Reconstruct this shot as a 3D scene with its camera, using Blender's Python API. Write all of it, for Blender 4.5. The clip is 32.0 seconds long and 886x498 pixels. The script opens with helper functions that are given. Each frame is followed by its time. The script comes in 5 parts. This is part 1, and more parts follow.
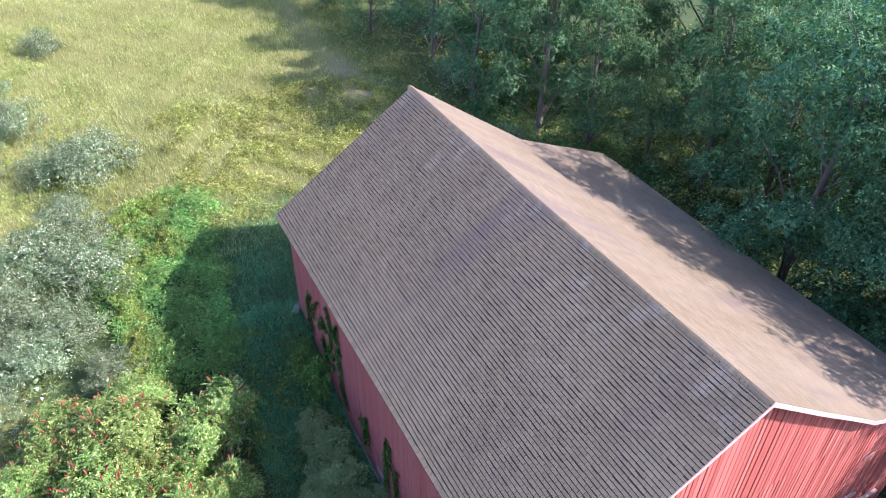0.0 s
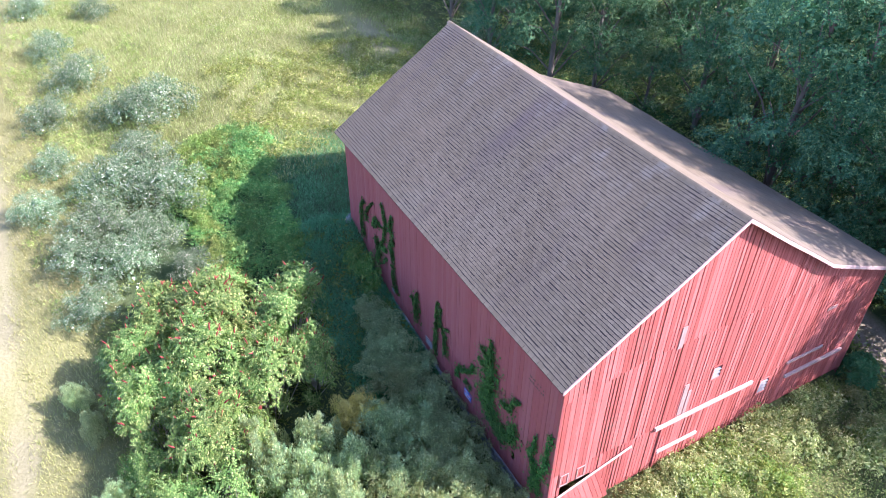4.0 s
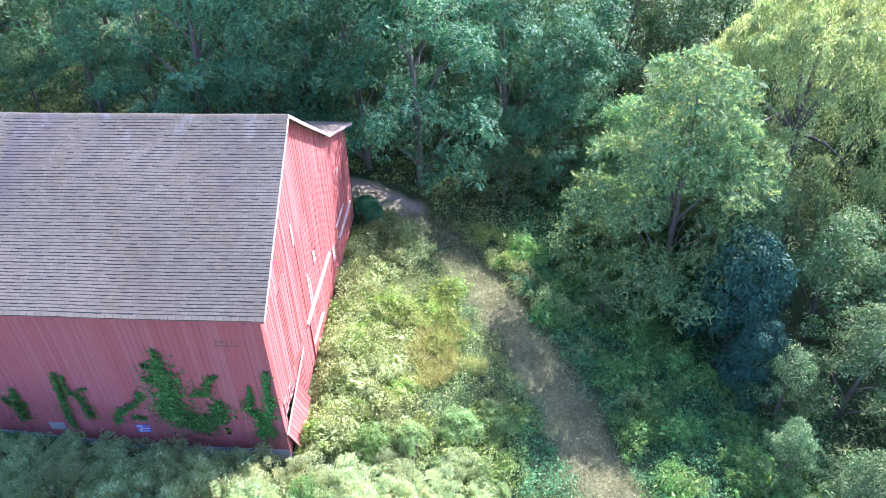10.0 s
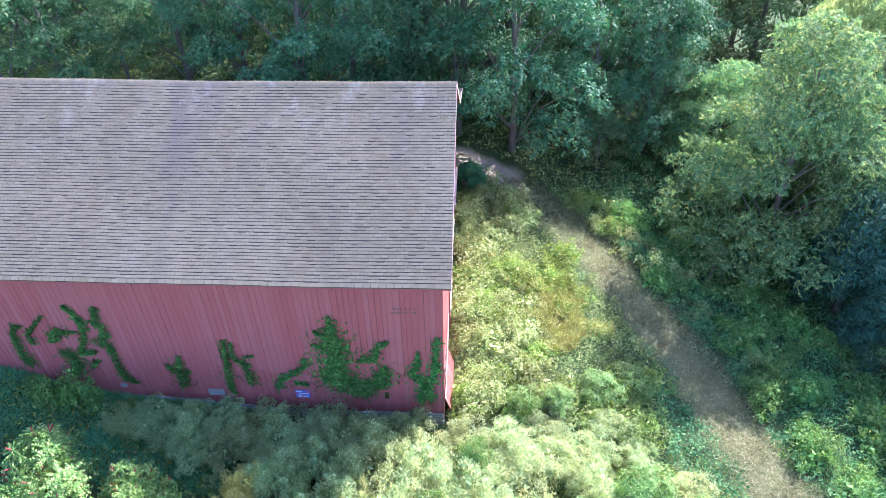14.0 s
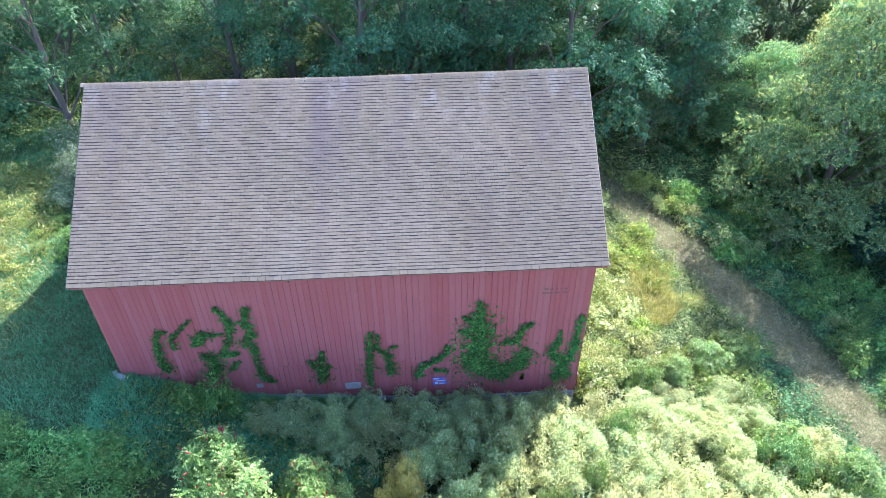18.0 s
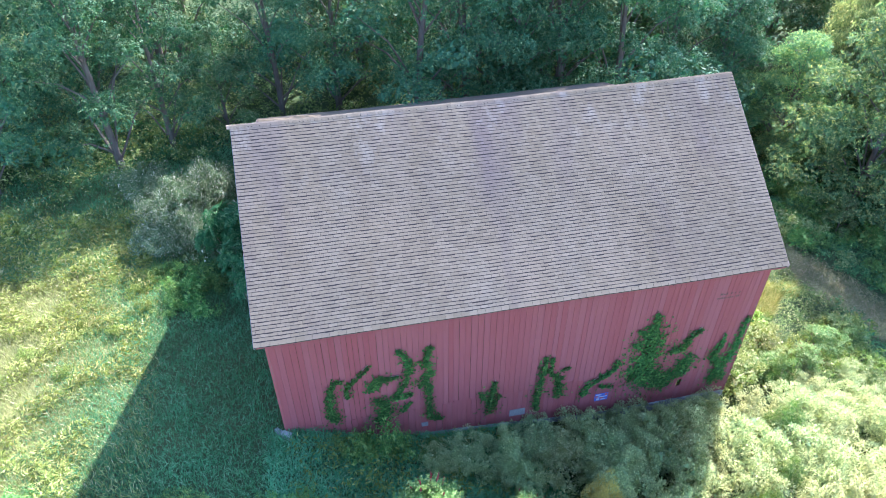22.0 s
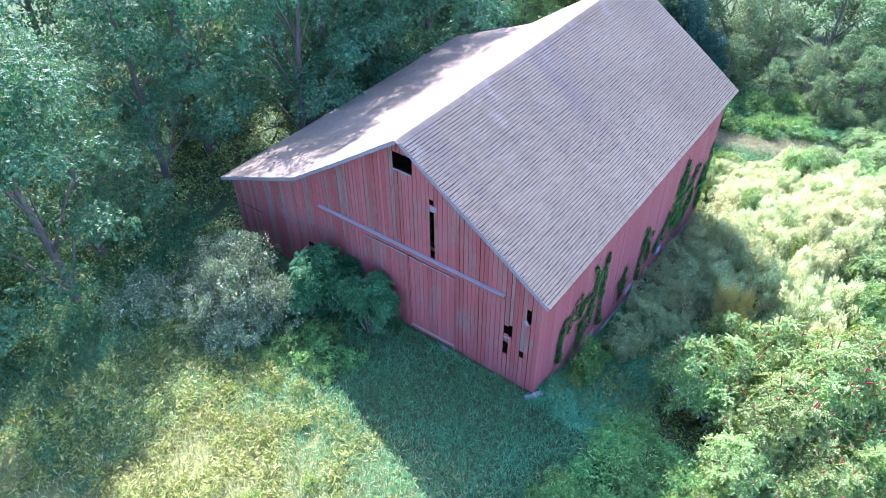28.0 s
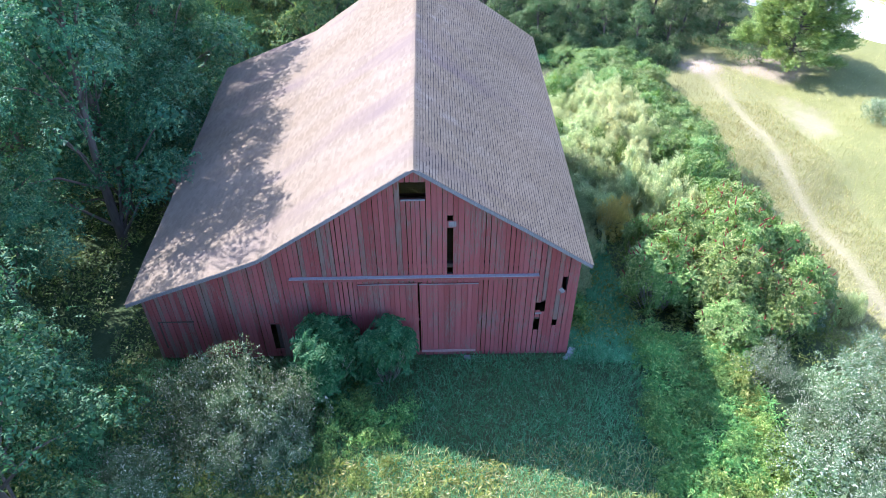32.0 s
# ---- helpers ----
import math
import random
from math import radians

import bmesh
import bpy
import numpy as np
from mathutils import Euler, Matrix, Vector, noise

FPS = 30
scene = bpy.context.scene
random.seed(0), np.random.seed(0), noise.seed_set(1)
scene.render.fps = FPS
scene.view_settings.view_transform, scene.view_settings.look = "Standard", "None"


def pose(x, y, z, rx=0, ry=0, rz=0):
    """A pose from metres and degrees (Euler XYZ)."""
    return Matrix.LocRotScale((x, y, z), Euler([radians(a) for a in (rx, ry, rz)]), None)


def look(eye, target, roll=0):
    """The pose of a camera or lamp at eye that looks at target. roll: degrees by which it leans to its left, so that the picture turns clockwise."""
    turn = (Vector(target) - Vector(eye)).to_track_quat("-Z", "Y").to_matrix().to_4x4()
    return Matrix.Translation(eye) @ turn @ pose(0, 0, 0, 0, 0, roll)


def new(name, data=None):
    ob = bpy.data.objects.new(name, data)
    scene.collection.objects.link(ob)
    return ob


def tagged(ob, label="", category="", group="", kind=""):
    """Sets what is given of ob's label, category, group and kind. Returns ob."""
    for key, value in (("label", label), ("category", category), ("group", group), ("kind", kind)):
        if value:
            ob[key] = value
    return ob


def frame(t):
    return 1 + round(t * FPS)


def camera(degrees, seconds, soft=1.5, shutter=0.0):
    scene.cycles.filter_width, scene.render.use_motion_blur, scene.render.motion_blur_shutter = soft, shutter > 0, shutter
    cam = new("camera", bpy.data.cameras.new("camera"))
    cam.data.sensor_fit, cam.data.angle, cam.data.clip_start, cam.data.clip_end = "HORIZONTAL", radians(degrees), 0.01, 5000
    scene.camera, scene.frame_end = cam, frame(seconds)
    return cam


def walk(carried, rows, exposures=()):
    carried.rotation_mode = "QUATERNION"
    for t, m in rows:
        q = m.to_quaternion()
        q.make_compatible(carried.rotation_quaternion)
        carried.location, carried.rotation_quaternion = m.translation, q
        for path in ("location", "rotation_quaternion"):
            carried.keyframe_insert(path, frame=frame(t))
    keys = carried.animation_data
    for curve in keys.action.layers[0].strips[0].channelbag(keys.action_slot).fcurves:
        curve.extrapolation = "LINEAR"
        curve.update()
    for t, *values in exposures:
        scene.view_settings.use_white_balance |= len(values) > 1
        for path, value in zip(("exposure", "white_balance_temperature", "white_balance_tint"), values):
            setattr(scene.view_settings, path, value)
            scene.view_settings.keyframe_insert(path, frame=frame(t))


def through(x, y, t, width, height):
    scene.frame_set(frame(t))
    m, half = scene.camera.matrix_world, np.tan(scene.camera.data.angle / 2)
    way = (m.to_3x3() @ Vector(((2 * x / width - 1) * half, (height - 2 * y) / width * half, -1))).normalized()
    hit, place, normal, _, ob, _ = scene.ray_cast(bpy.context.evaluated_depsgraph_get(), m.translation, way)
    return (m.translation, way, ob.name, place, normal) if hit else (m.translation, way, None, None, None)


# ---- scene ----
cam = camera(63.92, 32.0, soft=0.35)
ROWS = [
    (0.0, 0.015, -0.047, 26.164, 52.728, -0.244, -27.709),
    (0.5, -0.842, -0.899, 26.158, 52.72, -0.263, -27.828),
    (1.0, -1.621, -1.644, 26.153, 52.702, -0.302, -27.927),
    (1.5, -2.313, -2.298, 26.139, 52.714, -0.322, -27.986),
    (2.0, -2.989, -2.96, 26.142, 52.716, -0.371, -28.024),
    (2.5, -3.618, -3.616, 26.087, 52.668, -0.355, -28.134),
    (4.5, -6.216, -6.474, 25.865, 52.554, -0.381, -28.431),
    (5.0, -7.07, -7.312, 25.85, 52.552, -0.456, -32.787),
    (5.5, -8.038, -8.03, 25.835, 52.56, -0.47, -40.553),
    (6.0, -9.146, -8.624, 25.785, 52.587, -0.484, -49.209),
    (6.5, -10.244, -8.863, 25.602, 52.765, -0.238, -56.274),
    (7.0, -11.307, -8.352, 25.584, 52.744, 0.125, -63.159),
    (7.5, -12.115, -7.366, 25.558, 52.814, 0.331, -69.914),
    (8.0, -12.629, -6.182, 25.589, 52.717, 0.593, -76.231),
    (8.5, -12.926, -4.908, 25.612, 52.619, 0.694, -81.208),
    (9.0, -13.097, -3.671, 25.626, 52.602, 0.746, -82.735),
    (9.5, -13.073, -2.634, 25.608, 52.497, 0.825, -83.601),
    (10.0, -13.049, -1.558, 25.642, 52.371, 0.944, -86.668),
    (10.5, -12.986, -0.502, 25.693, 52.255, 1.033, -87.474),
    (11.0, -12.959, 0.375, 25.718, 52.149, 1.082, -87.59),
    (11.5, -13.063, 1.201, 25.845, 52.673, 0.996, -87.523),
    (12.0, -13.239, 2.076, 25.911, 52.806, 0.894, -87.458),
    (12.5, -13.437, 2.893, 25.951, 50.828, 0.819, -87.318),
    (13.0, -13.518, 3.816, 26.086, 49.521, 0.718, -87.261),
    (13.5, -13.563, 4.843, 26.043, 49.519, 0.695, -87.306),
    (14.0, -13.598, 5.777, 26.051, 49.466, 0.692, -87.52),
    (14.5, -13.671, 6.641, 26.042, 49.433, 0.71, -87.605),
    (16.5, -14.282, 10.695, 25.903, 49.444, 0.651, -92.032),
    (17.0, -14.546, 11.9, 25.998, 49.422, 0.587, -92.948),
    (17.5, -14.683, 13.047, 26.092, 49.361, 0.522, -92.994),
    (18.0, -14.602, 14.028, 26.205, 49.339, 0.448, -93.049),
    (18.5, -14.477, 14.631, 26.282, 49.307, 0.394, -93.095),
    (19.0, -14.35, 15.164, 26.368, 49.306, 0.38, -93.161),
    (19.5, -14.207, 16.027, 26.377, 49.368, 0.368, -93.159),
    (20.0, -13.964, 17.558, 26.386, 49.381, 0.347, -93.177),
    (20.5, -13.636, 19.23, 26.422, 49.393, 0.395, -93.546),
    (21.0, -13.231, 20.88, 26.448, 49.395, 0.463, -96.324),
    (21.5, -12.694, 22.624, 26.473, 49.362, 0.343, -99.099),
    (22.0, -12.029, 24.329, 26.524, 49.29, 0.212, -101.755),
    (22.5, -11.285, 26.071, 26.566, 49.237, 0.052, -103.47),
    (23.0, -10.5, 27.762, 26.582, 49.195, -0.109, -103.625),
    (23.5, -9.979, 29.254, 26.672, 49.222, 0.023, -103.717),
    (24.0, -9.851, 30.729, 26.762, 49.219, 0.115, -103.819),
    (24.5, -9.634, 32.61, 26.825, 49.227, 0.207, -104.111),
    (26.5, -6.45, 40.633, 26.906, 49.265, 0.805, -125.821),
    (27.0, -5.17, 42.316, 26.847, 49.266, 0.663, -132.068),
    (27.5, -3.756, 43.788, 26.778, 49.276, 0.531, -137.954),
    (28.0, -2.217, 45.016, 26.727, 49.274, 0.459, -143.661),
    (28.5, -0.468, 46.076, 26.741, 49.179, 0.305, -149.165),
    (29.0, 1.377, 46.985, 26.737, 49.103, 0.161, -154.469),
    (29.5, 3.283, 47.694, 26.733, 49.038, 0.038, -159.433),
    (30.0, 5.263, 48.226, 26.746, 48.962, -0.116, -164.217),
    (30.5, 7.152, 48.529, 26.773, 48.886, -0.04, -168.845),
    (31.0, 8.935, 48.614, 26.801, 48.809, 0.045, -173.313),
    (31.5, 10.671, 48.575, 26.819, 48.721, 0.08, -177.491),
    (32.0, 12.303, 48.434, 26.872, 48.634, 0.145, 178.731),
]
EXPOSURES = (
    (0.0, 1.88, 5750.0, 27.0),
    (2.0, 2.06, 5650.0, 27.0),
    (5.0, 2.13, 5420.0, 31.0),
    (9.0, 2.53, 5300.0, 27.0),
    (11.0, 2.71, 5170.0, 25.0),
    (13.0, 2.64, 5230.0, 23.0),
    (19.0, 2.66, 5340.0, 20.0),
    (24.0, 2.68, 5300.0, 19.0),
    (28.0, 2.82, 5080.0, 27.0),
    (30.0, 2.65, 5120.0, 24.0),
    (32.0, 2.24, 5220.0, 23.0),
)
walk(cam, [(t, pose(x, y, z, rx, ry, rz)) for t, x, y, z, rx, ry, rz in ROWS], EXPOSURES)

# ---- light ----
SUN_WAY = Vector((1.02, -0.79, 1.0)).normalized()
world = bpy.data.worlds.new("sky")
scene.world = world
world.use_nodes = True
wn = world.node_tree
sky = wn.nodes.new("ShaderNodeTexSky")
sky.sky_type = "NISHITA"
sky.sun_disc = False
sky.sun_elevation = math.asin(SUN_WAY.z)
sky.sun_rotation = math.atan2(SUN_WAY.x, SUN_WAY.y)
sky.altitude = 100.0
sky.air_density, sky.dust_density, sky.ozone_density = 1.0, 1.2, 1.0
wn.links.new(sky.outputs[0], wn.nodes["Background"].inputs[0])
wn.nodes["Background"].inputs[1].default_value = 0.135
sun = new("sun", bpy.data.lights.new("sun", "SUN"))
sun.data.energy, sun.data.angle, sun.data.color = 4.1, radians(0.53), (1.0, 0.9, 0.77)
sun.matrix_world = look(SUN_WAY * 200, (0, 0, 0))

# ---- materials ----


class Nodes:
    """A short way to write a node material."""

    def __init__(self, name):
        self.mat = bpy.data.materials.new(name)
        self.mat.use_nodes = True
        self.tree = self.mat.node_tree
        self.bsdf = self.tree.nodes["Principled BSDF"]
        self.out = self.tree.nodes["Material Output"]
        self.geo = self.tree.nodes.new("ShaderNodeNewGeometry")
        self.info = self.tree.nodes.new("ShaderNodeObjectInfo")

    def link(self, a, b):
        self.tree.links.new(a, b)

    def put(self, socket, v):
        if hasattr(v, "links"):
            self.link(v, socket)
        else:
            socket.default_value = v

    def noise(self, scale, detail=3.0, stretch=None, rough=0.55):
        n = self.tree.nodes.new("ShaderNodeTexNoise")
        n.inputs["Scale"].default_value, n.inputs["Detail"].default_value = scale, detail
        n.inputs["Roughness"].default_value = rough
        src = self.geo.outputs["Position"]
        if stretch:
            m = self.tree.nodes.new("ShaderNodeVectorMath")
            m.operation = "MULTIPLY"
            self.link(src, m.inputs[0])
            m.inputs[1].default_value = stretch
            src = m.outputs[0]
        self.link(src, n.inputs["Vector"])
        return n.outputs["Fac"]

    def ramp(self, fac, *stops):
        r = self.tree.nodes.new("ShaderNodeValToRGB")
        while len(r.color_ramp.elements) < len(stops):
            r.color_ramp.elements.new(0.5)
        for e, (p, c) in zip(r.color_ramp.elements, stops):
            e.position, e.color = p, (*c, 1) if len(c) == 3 else c
        self.put(r.inputs[0], fac)
        return r.outputs[0]

    def mix(self, fac, a, b, mode="MIX"):
        m = self.tree.nodes.new("ShaderNodeMix")
        m.data_type, m.blend_type = "RGBA", mode
        self.put(m.inputs[0], fac)
        self.put(m.inputs[6], (*a, 1) if isinstance(a, tuple) and len(a) == 3 else a)
        self.put(m.inputs[7], (*b, 1) if isinstance(b, tuple) and len(b) == 3 else b)
        return m.outputs[2]

    def math(self, op, a, b=0.0, clamp=False):
        m = self.tree.nodes.new("ShaderNodeMath")
        m.operation, m.use_clamp = op, clamp
        self.put(m.inputs[0], a)
        self.put(m.inputs[1], b)
        return m.outputs[0]

    def hsv(self, colour, h=0.5, s=1.0, v=1.0):
        m = self.tree.nodes.new("ShaderNodeHueSaturation")
        self.put(m.inputs["Hue"], h), self.put(m.inputs["Saturation"], s), self.put(m.inputs["Value"], v)
        self.link(colour, m.inputs["Color"])
        return m.outputs[0]

    def bump(self, height, strength, distance):
        b = self.tree.nodes.new("ShaderNodeBump")
        b.inputs["Strength"].default_value, b.inputs["Distance"].default_value = strength, distance
        self.link(height, b.inputs["Height"])
        self.link(b.outputs[0], self.bsdf.inputs["Normal"])

    def done(self, colour, rough=0.8, spec=0.3):
        self.put(self.bsdf.inputs["Base Color"], (*colour, 1) if isinstance(colour, tuple) and len(colour) == 3 else colour)
        self.put(self.bsdf.inputs["Roughness"], rough)
        self.bsdf.inputs["Specular IOR Level"].default_value = spec
        return self.mat


def leaf_material(name, dark, light, tip=None, through=0.28, rough=0.6, patch=0.5, gloss=0.12, glow=None):
    """Foliage: colour differs leaf by leaf, in patches and plant by plant; some light comes through."""
    n = Nodes(name)
    col = n.ramp(n.geo.outputs["Random Per Island"], (0.0, dark), (0.75, light), (1.0, tip or light))
    big = n.noise(patch, 2.0)
    col = n.hsv(col, n.math("ADD", n.math("MULTIPLY", big, 0.05), 0.462), 1.0, n.math("ADD", n.math("MULTIPLY", big, 1.0), 0.5))
    small = n.noise(2.6, 2.0)
    col = n.hsv(col, 0.5, 1.0, n.math("ADD", n.math("MULTIPLY", small, 0.8), 0.6))
    col = n.hsv(col, n.math("ADD", n.math("MULTIPLY", n.info.outputs["Random"], 0.03), 0.485), 1.0,
                n.math("ADD", n.math("MULTIPLY", n.info.outputs["Random"], 0.35), 0.82))
    n.done(col, rough, gloss)
    tr = n.tree.nodes.new("ShaderNodeBsdfTranslucent")
    shine = n.hsv(col, 0.475, 1.2, 1.35)
    n.link(n.mix(0.55, shine, glow) if glow else shine, tr.inputs["Color"])
    mx = n.tree.nodes.new("ShaderNodeMixShader")
    mx.inputs[0].default_value = through
    n.link(n.bsdf.outputs[0], mx.inputs[1])
    n.link(tr.outputs[0], mx.inputs[2])
    n.link(mx.outputs[0], n.out.inputs["Surface"])
    return n.mat


LOCUST = leaf_material("locust_leaves", (0.03, 0.095, 0.05), (0.066, 0.165, 0.08), (0.18, 0.29, 0.11), through=0.22, gloss=0.2)
LOCUST_LIGHT = leaf_material("young_locust_leaves", (0.07, 0.18, 0.09), (0.16, 0.3, 0.12), (0.46, 0.54, 0.18), through=0.42)
WOODLAND = leaf_material("woodland_leaves", (0.05, 0.115, 0.045), (0.11, 0.19, 0.07), (0.3, 0.33, 0.17))
DARKVINE = leaf_material("dark_vine_leaves", (0.018, 0.06, 0.05), (0.035, 0.09, 0.065), (0.08, 0.14, 0.09), through=0.1)
WILLOW = leaf_material("willow_leaves", (0.13, 0.2, 0.08), (0.25, 0.32, 0.12), (0.52, 0.54, 0.23), through=0.4)
SUMAC = leaf_material("sumac_leaves", (0.067, 0.15, 0.037), (0.152, 0.27, 0.066), (0.435, 0.51, 0.185), rough=0.5, gloss=0.2, through=0.3)
SUMAC_DENSE = leaf_material("green_sumac_leaves", (0.058, 0.135, 0.034), (0.132, 0.235, 0.057), (0.385, 0.47, 0.165), rough=0.5, gloss=0.2, through=0.24)
FEATHER = leaf_material("feathery_leaves", (0.088, 0.2, 0.105), (0.245, 0.372, 0.185), (0.65, 0.7, 0.385), through=0.5, glow=(0.88, 0.78, 0.32))
YELLOWED = leaf_material("yellowed_leaves", (0.36, 0.34, 0.1), (0.5, 0.45, 0.14))
OLIVE = leaf_material("silvery_leaves", (0.058, 0.112, 0.05), (0.145, 0.222, 0.108), (0.58, 0.61, 0.46), gloss=0.22)
WEED = leaf_material("weed_leaves", (0.1, 0.18, 0.04), (0.2, 0.3, 0.075), (0.42, 0.47, 0.16), through=0.35)
UNDER = leaf_material("undergrowth_leaves", (0.075, 0.14, 0.04), (0.17, 0.25, 0.07), (0.42, 0.43, 0.19))
CREEPER = leaf_material("creeper_leaves", (0.022, 0.075, 0.02), (0.05, 0.135, 0.032), (0.11, 0.22, 0.055), through=0.12)
NETTLE = leaf_material("nettle_leaves", (0.035, 0.11, 0.045), (0.07, 0.18, 0.065), (0.18, 0.29, 0.11))
BUSHWEED = leaf_material("pale_weed_leaves", (0.16, 0.235, 0.08), (0.32, 0.39, 0.15), (0.55, 0.57, 0.29), through=0.35)
# leaf colour for weeds in shade, whose deeper green is put into the material
SHADE_TONED_WEED = leaf_material("shade_toned_weed_leaves", (0.06, 0.165, 0.045), (0.13, 0.28, 0.075), (0.32, 0.43, 0.13))
TUFT = leaf_material("tuft_grass_leaves", (0.12, 0.19, 0.04), (0.27, 0.33, 0.09), (0.5, 0.49, 0.2), through=0.35)
SAPLING = leaf_material("sapling_leaves", (0.022, 0.088, 0.042), (0.05, 0.15, 0.066), (0.12, 0.25, 0.1))
PINE = leaf_material("pine_needles", (0.12, 0.225, 0.07), (0.24, 0.375, 0.115), (0.43, 0.53, 0.2), through=0.35)
GRASS = leaf_material("meadow_grass", (0.13, 0.21, 0.055), (0.3, 0.36, 0.13), (0.52, 0.5, 0.27), patch=0.22)
# matted grass beside the barn, with the blue-green of its shade put into the colour
SHADE_TONED_GRASS = leaf_material("matted_shade_toned_grass", (0.06, 0.19, 0.09), (0.11, 0.285, 0.135), (0.22, 0.39, 0.2), patch=0.4)
STRAW = leaf_material("dry_grass", (0.1, 0.125, 0.045), (0.21, 0.21, 0.1), (0.42, 0.38, 0.23), patch=0.8)
DRYFIELD = leaf_material("dry_field_grass", (0.16, 0.18, 0.055), (0.28, 0.27, 0.1), (0.42, 0.37, 0.19), patch=0.15)
GOLDGRASS = leaf_material("golden_grass", (0.17, 0.2, 0.055), (0.32, 0.32, 0.1), (0.5, 0.45, 0.19))


def bark_material(name, a, b):
    n = Nodes(name)
    g = n.noise(9.0, 4.0, (1, 1, 0.25))
    n.bump(g, 0.6, 0.03)
    return n.done(n.mix(g, a, b), 0.9, 0.2)


BARK = bark_material("bark", (0.06, 0.05, 0.04), (0.19, 0.165, 0.135))
GREENSTEM = bark_material("green_stems", (0.09, 0.13, 0.05), (0.2, 0.25, 0.1))
TWIG = bark_material("grey_twigs", (0.2, 0.17, 0.13), (0.4, 0.36, 0.3))


def fruit_material():
    n = Nodes("sumac_fruit")
    return n.done(n.mix(n.geo.outputs["Random Per Island"], (0.2, 0.03, 0.03), (0.32, 0.07, 0.055)), 0.8, 0.2)


FRUIT = fruit_material()


def paint_material(name, wear, deep, faded, vary=0.14):
    """Old barn paint: streaks down the grain, faded patches, bare grey wood where it has worn off."""
    n = Nodes(name)
    streak = n.noise(3.0, 5.0, (5.0, 5.0, 0.35))
    patch = n.noise(0.7, 3.0)
    col = n.mix(streak, deep, faded)
    col = n.mix(n.math("MULTIPLY", patch, 0.5), col, faded)
    col = n.hsv(col, 0.5, n.math("ADD", n.math("MULTIPLY", n.info.outputs["Random"], -0.08), 1.03),
                n.math("ADD", n.math("MULTIPLY", n.info.outputs["Random"], vary), 1.0 - 0.5 * vary))
    grain = n.noise(5.0, 6.0, (9.0, 9.0, 0.6), 0.7)
    bare = n.math("MULTIPLY", n.math("SUBTRACT", n.math("ADD", n.math("MULTIPLY", grain, 0.7), n.math("MULTIPLY", n.noise(0.9, 3.0, (1.5, 1.5, 0.5)), 0.45)), wear), 9.0, True)
    col = n.mix(bare, col, n.mix(streak, (0.1, 0.068, 0.052), (0.25, 0.18, 0.145)))
    n.bump(grain, 0.35, 0.01)
    return n.done(col, 0.75, 0.25)


RED = paint_material("barn_red_paint", 0.72, (0.205, 0.05, 0.05), (0.275, 0.084, 0.083), 0.06)
RED_SUN = paint_material("sunworn_red_paint", 0.64, (0.2, 0.043, 0.035), (0.42, 0.118, 0.096), 0.45)
RED_BARE = paint_material("bare_worn_boards", 0.48, (0.17, 0.045, 0.04), (0.27, 0.085, 0.075), 0.3)
RED_WORN = paint_material("worn_red_paint", 0.58, (0.19, 0.043, 0.04), (0.29, 0.082, 0.076), 0.26)


def wood_material(name, a, b):
    n = Nodes(name)
    g = n.noise(4.0, 5.0, (6.0, 6.0, 1.0))
    n.bump(g, 0.4, 0.01)
    return n.done(n.mix(g, a, b), 0.85, 0.2)


GREYWOOD = wood_material("weathered_grey_boards", (0.1, 0.095, 0.095), (0.3, 0.285, 0.28))
PALEWOOD = wood_material("faded_trim_paint", (0.24, 0.12, 0.1), (0.4, 0.27, 0.24))
RAKEPAINT = wood_material("chalky_pink_trim_paint", (0.33, 0.2, 0.17), (0.52, 0.39, 0.35))
DARKWOOD = wood_material("old_timber", (0.04, 0.03, 0.025), (0.12, 0.09, 0.07))
WHITEPAINT = wood_material("peeling_white_paint", (0.15, 0.14, 0.14), (0.38, 0.36, 0.36))


